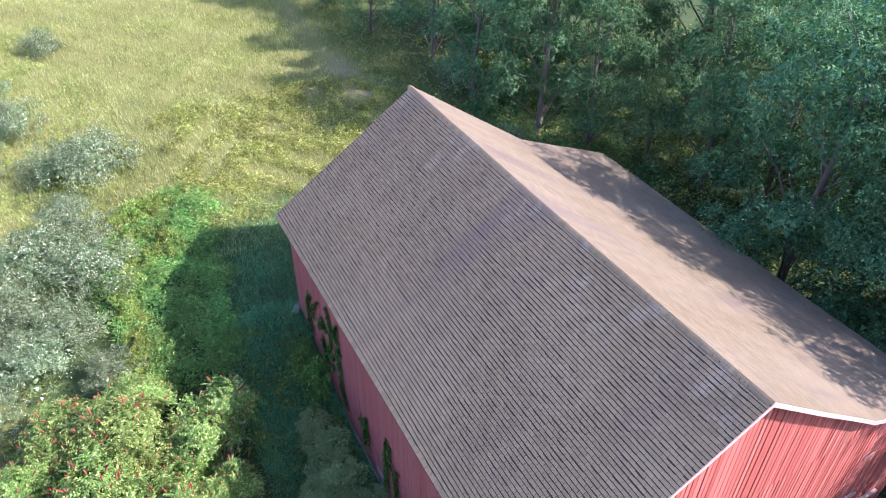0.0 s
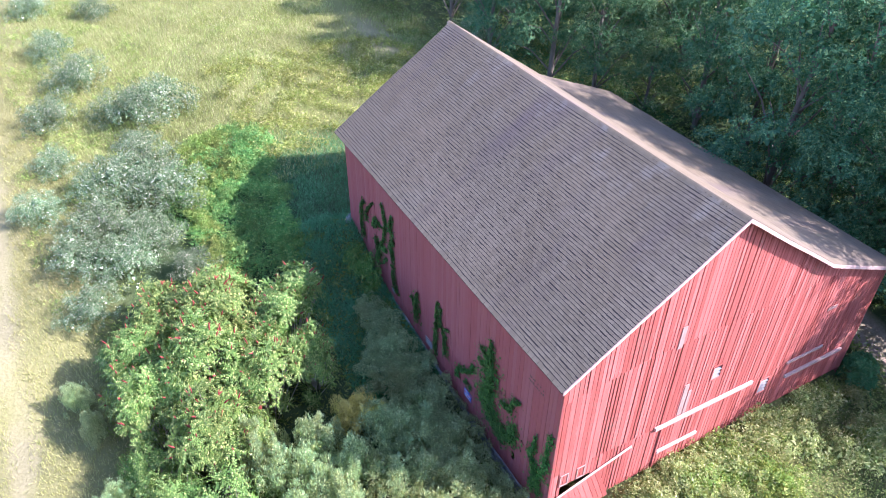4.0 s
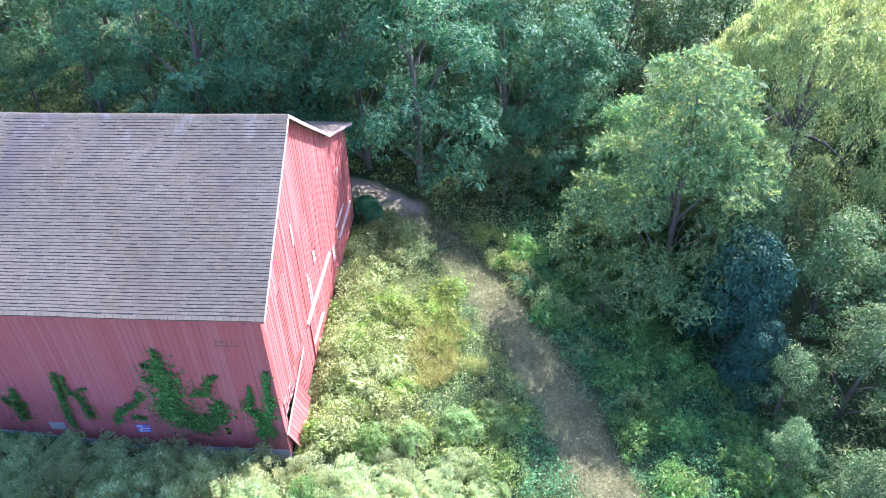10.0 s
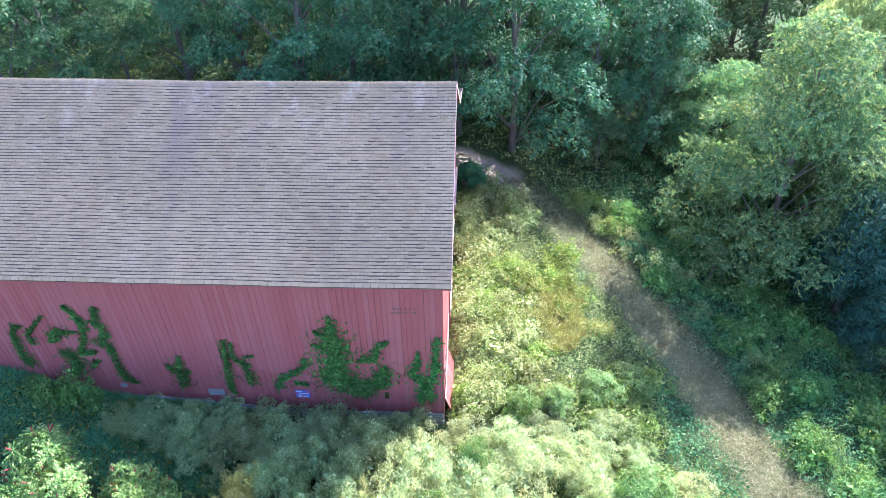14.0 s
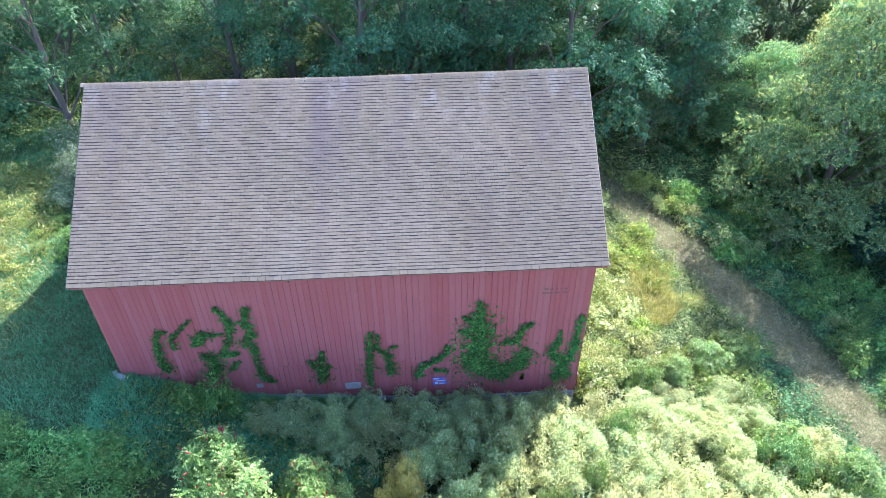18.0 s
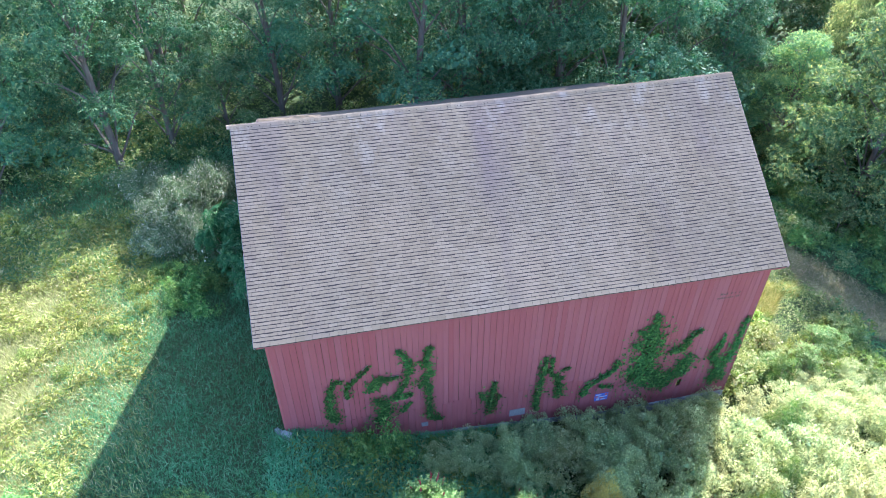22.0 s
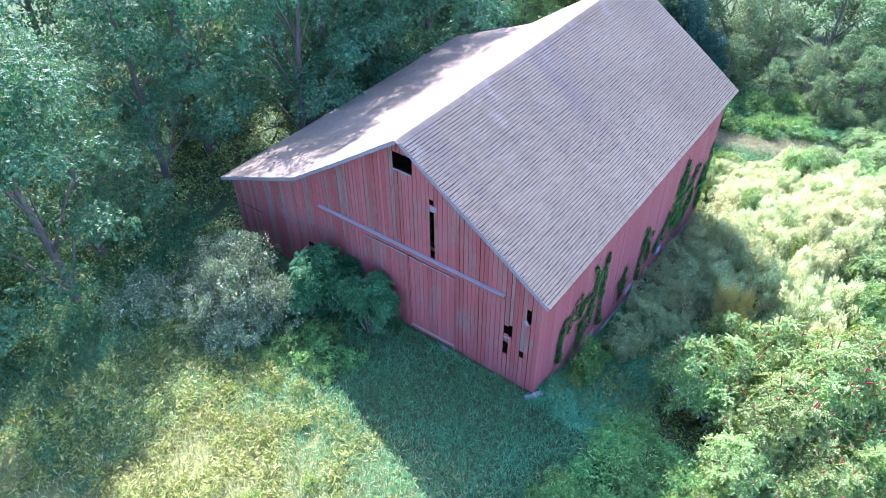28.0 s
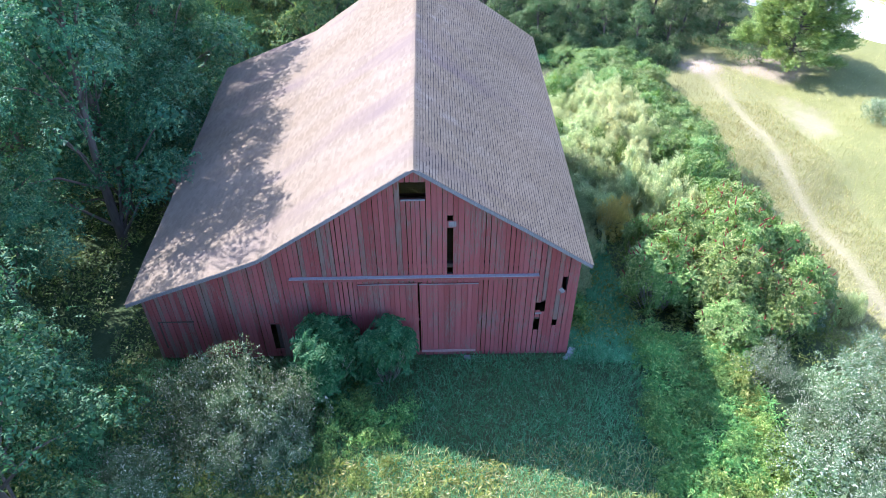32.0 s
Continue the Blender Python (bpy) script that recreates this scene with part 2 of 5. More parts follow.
def shingle_material():
    """Brown asphalt shingles: tab by tab tone, mineral grains, pale lichen in patches near the ridge."""
    n = Nodes("asphalt_shingles")
    tab = n.math("FRACT", n.math("ADD", n.geo.outputs["Random Per Island"], n.info.outputs["Random"]))
    col = n.ramp(tab, (0.0, (0.16, 0.13, 0.091)), (0.5, (0.178, 0.145, 0.102)), (1.0, (0.196, 0.159, 0.113)))
    grain = n.noise(60.0, 2.0)
    col = n.hsv(col, 0.5, 1.0, n.math("ADD", n.math("MULTIPLY", grain, 0.5), 0.75))
    # tone drifts in bands that run down the slope
    big = n.noise(0.45, 3.0, (0.4, 1.0, 0.4))
    col = n.hsv(col, 0.5, n.math("ADD", n.math("MULTIPLY", big, -0.4), 1.2), n.math("ADD", n.math("MULTIPLY", big, 0.4), 0.8))
    col = n.mix(n.math("MULTIPLY", n.math("SUBTRACT", n.noise(0.5, 3.0, (0.35, 1, 0.35)), 0.5), 2.6, True), col, (0.215, 0.172, 0.125))
    col = n.mix(n.math("MULTIPLY", n.math("SUBTRACT", n.noise(0.37, 3.0, (0.3, 1.3, 0.3)), 0.53), 3.0, True), col, (0.135, 0.106, 0.1))
    sep = n.tree.nodes.new("ShaderNodeSeparateXYZ")
    n.link(n.geo.outputs["Position"], sep.inputs[0])
    high = n.math("MULTIPLY", n.math("SUBTRACT", sep.outputs[2], 9.9), 0.42, True)
    west = n.math("LESS_THAN", sep.outputs[0], 12.9)
    lichen = n.math("MULTIPLY", n.math("SUBTRACT", n.noise(0.9, 6.0, (0.6, 1, 0.6), 0.75), 0.53), 6.0, True)
    col = n.mix(n.math("MULTIPLY", n.math("MULTIPLY", n.math("MULTIPLY", lichen, high), west), 0.28), col, (0.4, 0.38, 0.37))
    n.bump(grain, 0.3, 0.004)
    return n.done(n.hsv(col, 0.5, 1.0, 0.88), 1.0, 0.06)


SHINGLE = shingle_material()


# near-black colour for the shadow line below each course of tabs
def butt_shade_material():
    n = Nodes("shingle_butt_shade")
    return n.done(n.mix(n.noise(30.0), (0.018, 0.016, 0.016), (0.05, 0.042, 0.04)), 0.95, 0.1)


BUTT_SHADE = butt_shade_material()


def stone_material():
    n = Nodes("field_stone")
    g = n.noise(5.0, 5.0)
    n.bump(g, 0.6, 0.03)
    return n.done(n.hsv(n.mix(g, (0.14, 0.135, 0.13), (0.34, 0.33, 0.32)), 0.5, 1.0, n.math("ADD", n.math("MULTIPLY", n.info.outputs["Random"], 0.5), 0.75)), 0.9, 0.2)


STONE = stone_material()


def ground_material():
    """Soil under everything: turf, dry thatch, lush bottom growth (its dark tone also paints the yard's shade) and bare
    dirt by the map of tracks.
    """
    n = Nodes("ground_cover")
    att = n.tree.nodes.new("ShaderNodeVertexColor")
    att.layer_name = "cover"
    sep = n.tree.nodes.new("ShaderNodeSeparateColor")
    n.link(att.outputs["Color"], sep.inputs[0])
    fine, mid = n.noise(7.0, 5.0), n.noise(0.8, 4.0)
    turf = n.mix(n.math("MULTIPLY", n.math("ADD", fine, mid), 0.5), (0.1, 0.12, 0.035), (0.23, 0.22, 0.085))
    lush_shade = n.mix(fine, (0.025, 0.045, 0.018), (0.07, 0.1, 0.04))
    straw = n.mix(fine, (0.1, 0.09, 0.05), (0.27, 0.235, 0.14))
    dirt = n.mix(n.math("ADD", n.math("MULTIPLY", fine, 0.6), n.math("MULTIPLY", mid, 0.4)), (0.2, 0.15, 0.115), (0.4, 0.33, 0.265))
    edge = n.math("MULTIPLY", n.math("SUBTRACT", fine, 0.5), 0.9)
    col = n.mix(sep.outputs[2], turf, lush_shade)
    col = n.mix(n.math("ADD", sep.outputs[1], n.math("MULTIPLY", edge, sep.outputs[1]), True), col, straw)
    col = n.mix(n.math("ADD", sep.outputs[0], n.math("MULTIPLY", edge, sep.outputs[0]), True), col, dirt)
    n.bump(fine, 0.8, 0.08)
    return n.done(col, 0.95, 0.1)


GROUND = ground_material()


def sand_material():
    n = Nodes("pale_sand")
    f = n.noise(4.0, 5.0)
    n.bump(f, 0.5, 0.03)
    return n.done(n.mix(f, (0.44, 0.4, 0.34), (0.64, 0.6, 0.54)), 0.95, 0.1)


SAND = sand_material()

# ---- building helpers ----


def mesh_of(name, verts, tris, mat, flat=False):
    """A mesh from arrays of corners and triangles; flat: every face shows as a plane."""
    me = bpy.data.meshes.new(name)
    verts, tris = np.asarray(verts, np.float32), np.asarray(tris, np.int32)
    me.vertices.add(len(verts))
    me.vertices.foreach_set("co", verts.ravel())
    me.loops.add(tris.size)
    me.loops.foreach_set("vertex_index", tris.ravel())
    me.polygons.add(len(tris))
    me.polygons.foreach_set("loop_start", np.arange(len(tris), dtype=np.int32) * tris.shape[1])
    me.update(calc_edges=True)
    if flat:
        me.polygons.foreach_set("use_smooth", np.zeros(len(tris), bool))
    me.materials.append(mat)
    return me


def link_part(name, me, parent, label="", m=None):
    ob = new(name, me)
    if parent:
        ob.parent = parent
    if m is not None:
        ob.matrix_basis = m
    if label:
        ob["label"] = label
    return ob


def part(name, bm, mat, parent, label=""):
    me = bpy.data.meshes.new(name)
    bm.to_mesh(me)
    bm.free()
    me.materials.append(mat)
    return link_part(name, me, parent, label)


def thing(name, label, category, group="", kind="", m=None):
    ob = tagged(new(name), label, category, group, kind)
    ob.empty_display_size = 0.3
    if m is not None:
        ob.matrix_basis = m
    return ob


def box(bm, x0, x1, y0, y1, z0, z1, bevel=0.0):
    m = pose((x0 + x1) / 2, (y0 + y1) / 2, (z0 + z1) / 2) @ Matrix.Diagonal((x1 - x0, y1 - y0, z1 - z0, 1))
    made = bmesh.ops.create_cube(bm, size=1, matrix=m)["verts"]
    if bevel:
        edges = list({e for v in made for e in v.link_edges})
        bmesh.ops.bevel(bm, geom=edges, offset=bevel, segments=1, affect="EDGES")
    return bm


def tube(path, radii, sides=6):
    """Corners and quads of a bent, tapered stem."""
    path = np.asarray(path, float)
    vs, fs = [], []
    for i, p in enumerate(path):
        d = path[min(i + 1, len(path) - 1)] - path[max(i - 1, 0)]
        d = d / (np.linalg.norm(d) + 1e-9)
        a = np.cross(d, (0.3, 0.9, 0.1))
        a /= np.linalg.norm(a)
        b = np.cross(d, a)
        for k in range(sides):
            w = 2 * math.pi * k / sides
            vs.append(p + radii[i] * (a * math.cos(w) + b * math.sin(w)))
    for i in range(len(path) - 1):
        for k in range(sides):
            q, r = i * sides + k, i * sides + (k + 1) % sides
            fs.append((q, r, r + sides, q + sides))
    return np.array(vs), np.array(fs)


def stem_mesh(name, stems, mat, sides=6):
    vs, fs, n = [], [], 0
    for path, radii in stems:
        v, f = tube(path, radii, sides)
        vs.append(v), fs.append(f + n)
        n += len(v)
    return mesh_of(name, np.concatenate(vs), np.concatenate(fs), mat)


# leaf shapes: (along, across, up) in leaf lengths
def kite(width=0.5, fold=0.08, droop=0.1):
    v = np.array([(0, 0, 0), (0.42, width / 2, fold), (1, 0, -droop), (0.42, -width / 2, fold)])
    return v, np.array([(0, 3, 2), (0, 2, 1)])


def sliver(width=0.55, droop=0.1):
    """The plainest leaf, one slanted triangle."""
    return np.array([(0, -width * 0.25, 0), (0.42, width * 0.55, 0.06), (1, -width * 0.1, -droop)]), np.array([(0, 2, 1)])


def pinnate(pairs=4, width=0.36, droop=0.3, leaflet=0.17):
    """A feather-like leaf: pairs of leaflets along a drooping rib, one at its tip."""
    v, f = [], []
    for i in range(pairs):
        u = 0.12 + 0.78 * i / max(1, pairs - 1)
        w = width * (0.65 + 0.35 * math.sin(math.pi * (u * 0.8 + 0.1)))
        z = -droop * u * u
        for s in (1, -1):
            k = len(v)
            v += [(u - leaflet * 0.45, 0, z), (u + leaflet * 0.55, 0, z), (u + leaflet * 0.75, s * w, z - 0.06)]
            f.append((k, k + 1, k + 2) if s > 0 else (k + 1, k, k + 2))
    k = len(v)
    v += [(0.86, 0.05, -droop * 0.75), (0.86, -0.05, -droop * 0.75), (1.05, 0, -droop)]
    f.append((k, k + 1, k + 2))
    return np.array(v), np.array(f)


def unit(a):
    return a / (np.linalg.norm(a, axis=-1, keepdims=True) + 1e-9)


def scatter_leaves(rng, shape, pos, way, up, size):
    """Copies of one leaf shape at many places: way along the leaf, up over its face."""
    tv, tf = shape
    way = unit(way)
    side = unit(np.cross(up, way))
    top = np.cross(way, side)
    size = size[:, None, None]
    v = pos[:, None, :] + size * (tv[None, :, 0:1] * way[:, None, :] + tv[None, :, 1:2] * side[:, None, :] + tv[None, :, 2:3] * top[:, None, :])
    f = tf[None] + (np.arange(len(pos)) * len(tv))[:, None, None]
    return v.reshape(-1, 3), f.reshape(-1, 3)


def sprays(rng, shape, centres, faces, per, radius, size, droop=0.3, lift=0.3):
    """Round each centre a rosette of leaves that lies across its face direction."""
    i = np.repeat(np.arange(len(centres)), per)
    c, n = centres[i], unit(faces[i] + rng.normal(0, 0.25, (len(i), 3)))
    a = unit(np.cross(n, unit(rng.normal(0, 1, (len(i), 3)))))
    r = radius * np.sqrt(rng.random(len(i)))
    pos = c + a * r[:, None] + n * (rng.normal(0, 0.22, len(i)) * radius)[:, None]
    way = a + n * lift * rng.random(len(i))[:, None] + np.array((0, 0, -1.0)) * droop * rng.random(len(i))[:, None]
    return scatter_leaves(rng, shape, pos, way, n, size * rng.uniform(0.65, 1.3, len(i)))


def lobe_points(rng, lobes, count, inner=0.55, low=-0.45, flat=0.5):
    """Points near the skins of a cluster of lobes (x, y, z, rx, ry, rz), with the way out of each."""
    L = np.array(lobes, float)
    w = L[:, 3] * L[:, 4] + L[:, 3] * L[:, 5]
    k = rng.choice(len(L), count * 2, p=w / w.sum())
    d = unit(rng.normal(0, 1, (count * 2, 3)))
    keep = d[:, 2] > low
    k, d = k[keep][:count], d[keep][:count]
    f = inner + (1 - inner) * rng.random(len(k)) ** 0.6
    f *= 1 + 0.12 * np.sin(d[:, 0] * 7 + k) * np.cos(d[:, 1] * 6 + k * 2)
    p = L[k, :3] + d * L[k, 3:] * f[:, None]
    return p, unit(d * np.array((1, 1, 1.0)) + np.array((0, 0, flat)))


# ---- the lie of the land ----
def smooth(a, b, x):
    t = np.clip((x - a) / (b - a), 0, 1)
    return t * t * (3 - 2 * t)


def land(x, y):
    """Height of the ground: it climbs to the north and drops to the west of the barn."""
    x, y = np.asarray(x, float), np.asarray(y, float)
    z = np.interp(y, (-300, -60, -30, -10, -5, 6.8, 27, 35, 45, 65, 150, 400), (-12, -7.5, -5.6, -4.0, -3.4, -1.35, 1.7, 2.35, 3.0, 3.8, 5.5, 8))
    z = z - 1.25 * smooth(10, 4.5, x) * smooth(27.6, 22.5, y) * smooth(3.5, 12, y)
    z = z - 1.5 * smooth(4.5, -5, x) * smooth(4, 14, y) * (1 - 0.8 * smooth(44, 60, y))
    z = z - 1.1 * smooth(0, -14, x) * (1 - smooth(2, 14, y))
    bumps = 0.1 * np.sin(x * 0.9 + 1.3) * np.sin(y * 0.8 + 0.4) + 0.05 * np.sin(x * 2.3 + y * 1.7)
    return z + bumps


def to_line(x, y, line):
    """Distance from points to a bent line."""
    best = np.full(np.shape(x), 1e9)
    for (ax, ay), (bx, by) in zip(line, line[1:]):
        dx, dy = bx - ax, by - ay
        t = np.clip(((x - ax) * dx + (y - ay) * dy) / (dx * dx + dy * dy), 0, 1)
        best = np.minimum(best, np.hypot(x - ax - t * dx, y - ay - t * dy))
    return best


TRACK_BARE = [(27.6, 13.0), (28.6, 8.5), (28.4, 6.2), (27.3, 4.2), (26.6, 3.2)]
TRACK_MOWN = [(25.0, 2.2), (22.5, 0.0), (19.0, -2.4), (15.0, -4.3), (11.5, -6.0), (7.0, -7.6), (0.0, -10.5), (-8.0, -12.6)]
TRACK_NORTH = [(27.6, 13.0), (28.0, 21.0), (27.4, 29.0), (24.5, 35.5), (20.5, 41.0), (18.2, 46.5), (17.5, 56.0), (18.5, 72.0)]
TRACK_FIELD = [(-14.4, -15.5), (-13.9, -1.0), (-13.2, 8.0), (-13.4, 16.0), (-12.8, 22.0), (-12.8, 27.0), (-12.2, 36.0), (-12.5, 60.0), (-13.0, 80.0)]


def add_ground():
    xs = np.concatenate([np.linspace(-300, -84, 14), np.arange(-80, -42, 1.6), np.arange(-42, 52, 0.8), np.linspace(55, 300, 18)])
    ys = np.concatenate([np.linspace(-300, -42, 18), np.arange(-38, 88, 0.8), np.linspace(92, 300, 16)])
    gx, gy = np.meshgrid(xs, ys)
    v = np.stack([gx, gy, land(gx, gy)], -1).reshape(-1, 3)
    w, h = len(xs), len(ys)
    i = (np.arange(h - 1)[:, None] * w + np.arange(w - 1)[None]).ravel()
    ob = new("ground", mesh_of("ground", v, np.stack([i, i + 1, i + 1 + w, i + w], -1), GROUND))
    tagged(ob, "sloping rough ground of turf, soil and worn tracks", "ground", kind="structure")
    x, y = v[:, 0], v[:, 1]
    wob = 0.5 * np.sin(x * 1.1) * np.cos(y * 0.9) + 0.3 * np.sin(x * 2.7 + y * 2.1)
    bare = to_line(x, y, TRACK_BARE)
    dirt = (1 - smooth(0.8, 1.35, bare + 0.3 * wob)) * (0.55 + 0.45 * smooth(0.15, 0.5, bare))
    dirt = np.maximum(dirt, 0.26 * (1 - smooth(0.2, 0.85, to_line(x, y, TRACK_FIELD) + 0.5 * wob)))
    dirt = np.maximum(dirt, 0.3 * (1 - smooth(0.5, 4.5, np.hypot(x - 17.5, (y - 49.0) * 0.6) + 1.5 * wob)))
    dirt = np.maximum(dirt, 0.36 * (1 - smooth(1.0, 2.6, np.hypot((x + 18.9) * 1.2, (y + 2.2) * 0.55) + 1.3 * wob)))
    dirt = np.maximum(dirt, 0.7 * (1 - smooth(2.0, 4.0, np.hypot(x + 20.5, y + 14.0) + wob)))
    dirt = np.maximum(dirt, 0.85 * (1 - smooth(1.0, 2.8, np.hypot(x + 14.4, y + 14.5) + wob)))
    straw = 0.55 * (1 - smooth(0.7, 1.7, to_line(x, y, TRACK_MOWN) + 0.5 * wob)) * smooth(24, 17, x)
    straw = np.maximum(straw, 0.3 * (1 - smooth(1.5, 6.0, to_line(x, y, TRACK_FIELD) + wob)))
    lush_shade = np.maximum(smooth(20, 27, x), smooth(4, 1, y) * smooth(-10, -4, x)) * (1 - straw)
    lush_shade = np.maximum(lush_shade, smooth(-9, -6, x) * smooth(9, 5, x) * smooth(38, 34, y))
    # the yard in the barn's shadow: shade put into the ground as darker colour
    lush_shade = np.maximum(lush_shade, 0.8 * smooth(2, 4, x) * smooth(26, 27, y) * smooth(37, 34, y + 0.12 * x))
    lush_shade = np.maximum(lush_shade, smooth(-12, -15, y) * smooth(-16, -12, x) * (1 - straw))
    col = np.stack([dirt, straw, lush_shade * (1 - dirt), np.ones_like(x)], -1).astype(np.float32)
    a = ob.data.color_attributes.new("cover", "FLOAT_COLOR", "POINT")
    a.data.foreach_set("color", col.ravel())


add_ground()


def add_sandy_road():
    """A bare pale sandy road beyond the field track."""
    rng = np.random.default_rng(5)
    n = 60
    t = np.linspace(0, 1, n)
    cx, cy = -62.9 + 40 * t, 6.6 - 52 * t
    half = 6.6 + 0.7 * np.sin(t * 21) + rng.normal(0, 0.25, n)
    v = []
    for i in range(n):
        for k in range(7):
            u = -1 + k / 3
            x, y = cx[i] + u * half[i] * 0.79, cy[i] + u * half[i] * 0.61
            v.append((x, y, float(land(x, y)) + 0.12 - 0.1 * abs(u) ** 3))
    f = [(i * 7 + k, (i + 1) * 7 + k, (i + 1) * 7 + k + 1, i * 7 + k + 1) for i in range(n - 1) for k in range(6)]
    ob = new("road", mesh_of("road", v, f, SAND))
    tagged(ob, "pale sandy bare road beside the meadow", "road", kind="structure")


add_sandy_road()

# ---- the barn ----
XW, XR, XK, XE = 6.25, 12.95, 19.25, 24.6      # west wall, ridge, kink of the east roof, east wall
YS, YN = 6.9, 27.25                             # gable walls
ROOF_S, ROOF_N = 6.55, 27.54
EAVE_W, EAVE_E = 5.85, 25.1
Z_RIDGE, PITCH, Z_KINK, PITCH_LOW = 12.35, 0.683, 8.05, 0.403


def sag(x, y):
    """The old roof's gentle waves."""
    return 0.01 * np.sin(y * 0.82 + 0.25 * x) + 0.004 * np.sin(y * 1.9 + x * 0.7 + 1.0) + 0.012 * np.sin(x * 1.25 - y * 0.33) - 0.05 * np.sin(np.clip((y - ROOF_S) / 21.0, 0, 1) * math.pi)


def roof_z(x, y):
    x = np.asarray(x, float)
    z = np.where(x < XK, Z_RIDGE - PITCH * np.abs(x - XR), Z_KINK - PITCH_LOW * (x - XK))
    return z + sag(x, y)


barn = thing("barn", "old red timber barn with brown shingled roof and worn boards", "barn", m=None)


def roof_deck(name, x0, x1, steps):
    xs, ys = np.linspace(x0, x1, steps), np.linspace(ROOF_S, ROOF_N, 70)
    gx, gy = np.meshgrid(xs, ys)
    top = np.stack([gx, gy, roof_z(gx, gy)], -1).reshape(-1, 3)
    low = top - np.array((0, 0, 0.13))
    w, h = len(xs), len(ys)
    i = (np.arange(h - 1)[:, None] * w + np.arange(w - 1)[None]).ravel()
    q = np.stack([i, i + 1, i + 1 + w, i + w], -1)
    f = [q, q[:, ::-1] + w * h]
    rim = [k for k in range(w)] + [r * w + w - 1 for r in range(1, h)] + [(h - 1) * w + k for k in range(w - 2, -1, -1)] + [r * w for r in range(h - 2, 0, -1)]
    rim = np.array(rim)
    nxt = np.roll(rim, -1)
    f.append(np.stack([rim, rim + w * h, nxt + w * h, nxt], -1))
    return link_part(name, mesh_of(name, np.concatenate([top, low]), np.concatenate(f), SHINGLE, True), barn)


roof_west = roof_deck("roof_west_slope", EAVE_W, XR, 40)
roof_east = roof_deck("roof_east_slope", XR, XK, 36)
roof_lean = roof_deck("roof_lower_east_slope", XK, EAVE_E, 30)


TAB = np.array([(0, 1, 2), (0, 2, 3), (4, 5, 1), (4, 1, 0), (4, 0, 3), (5, 2, 1)])


def lay_shingles(rng, x_low, x_high, parent, shade_band, skip=None, eave=True):
    """Courses of tabs from the eave at x_low to x_high; tabs in skip(course, y) are left for single pieces."""
    run = abs(x_high - x_low)
    pitch = abs(float(roof_z(x_high, 17) - roof_z(x_low, 17))) / run
    length = run * math.hypot(1, pitch)
    courses = round(length / 0.139)
    step = 1 / courses
    vs, fs, n = [], [], 0
    left = []
    for c in range(courses):
        y = ROOF_S - 0.01 - 0.305 * ((c * 0.5) % 1)
        while y < ROOF_N:
            w = 0.305 + rng.normal(0, 0.002)
            a, b = max(y, ROOF_S - 0.02), min(y + w, ROOF_N + 0.02)
            y += w
            if b - a < 0.05:
                continue
            lip = 0.0085 if shade_band else 0.004
            t0, t1 = c * step - (0.008 if c == 0 and eave else 0), (c + 1.12) * step
            # strip width differs by tab, so the painted shadow line breaks into dashes
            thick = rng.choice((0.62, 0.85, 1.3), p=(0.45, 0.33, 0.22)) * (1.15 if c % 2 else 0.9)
            edge = 0 if c == 0 else shade_band * thick / length
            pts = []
            low = (-0.02 if eave else 0.001) if c == 0 else 0.0055 if shade_band else 0.001
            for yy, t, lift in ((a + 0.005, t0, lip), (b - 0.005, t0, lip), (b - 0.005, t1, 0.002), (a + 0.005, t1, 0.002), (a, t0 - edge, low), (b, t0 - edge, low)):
                pts.append((x_low + (x_high - x_low) * t, yy, lift))
            if skip and skip(c, (a + b) / 2):
                left.append(pts)
                continue
            vs += pts
            fs += [(n, n + 1, n + 2), (n, n + 2, n + 3), (n + 4, n + 5, n + 1), (n + 4, n + 1, n), (n + 4, n, n + 3), (n + 5, n + 2, n + 1)]
            n += 6
    v = np.array(vs)
    over = v[:, 0] > max(x_low, x_high) if x_high > x_low else v[:, 0] < x_high
    v[over, 0] = x_high
    v[:, 2] += roof_z(v[:, 0], v[:, 1]) + 0.004
    me = mesh_of("shingle_field", v, np.array(fs), SHINGLE, True)
    me.materials.append(BUTT_SHADE)
    me.polygons.foreach_set("material_index", np.tile(np.array((0, 0, 1, 1, 1, 1) if shade_band else (0,) * 6, np.int32), len(fs) // 6))
    ob = link_part("shingle_field", me, parent)
    ob["kind"] = "stuff"
    return left


rng = np.random.default_rng(11)
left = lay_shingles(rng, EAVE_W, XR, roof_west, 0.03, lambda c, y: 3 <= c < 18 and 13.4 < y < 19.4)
lay_shingles(rng, XK, XR, roof_east, 0, None, False)
lay_shingles(rng, EAVE_E, XK, roof_lean, 0)


def add_ridge_caps():
    rng = np.random.default_rng(12)
    vs, fs, n = [], [], 0
    y = ROOF_S - 0.02
    while y < ROOF_N:
        b = y + 0.17
        lift = 0.022 + rng.normal(0, 0.002)
        for yy, l in ((y, lift - 0.014), (b, lift)):
            for x in (XR - 0.16, XR - 0.05, XR, XR + 0.05, XR + 0.16):
                z = float(roof_z(x, min(max(yy, ROOF_S), ROOF_N))) + l - (0.02 if x == XR else 0)
                vs.append((x, yy, z))
        for k in range(4):
            fs.append((n + k, n + k + 1, n + 6 + k, n + 5 + k))
        n += 10
        y += 0.14
    ob = link_part("ridge_cap", mesh_of("ridge_cap", vs, fs, SHINGLE, True), barn, "row of bent shingle caps along the ridge")
    ob["kind"] = "stuff"


add_ridge_caps()


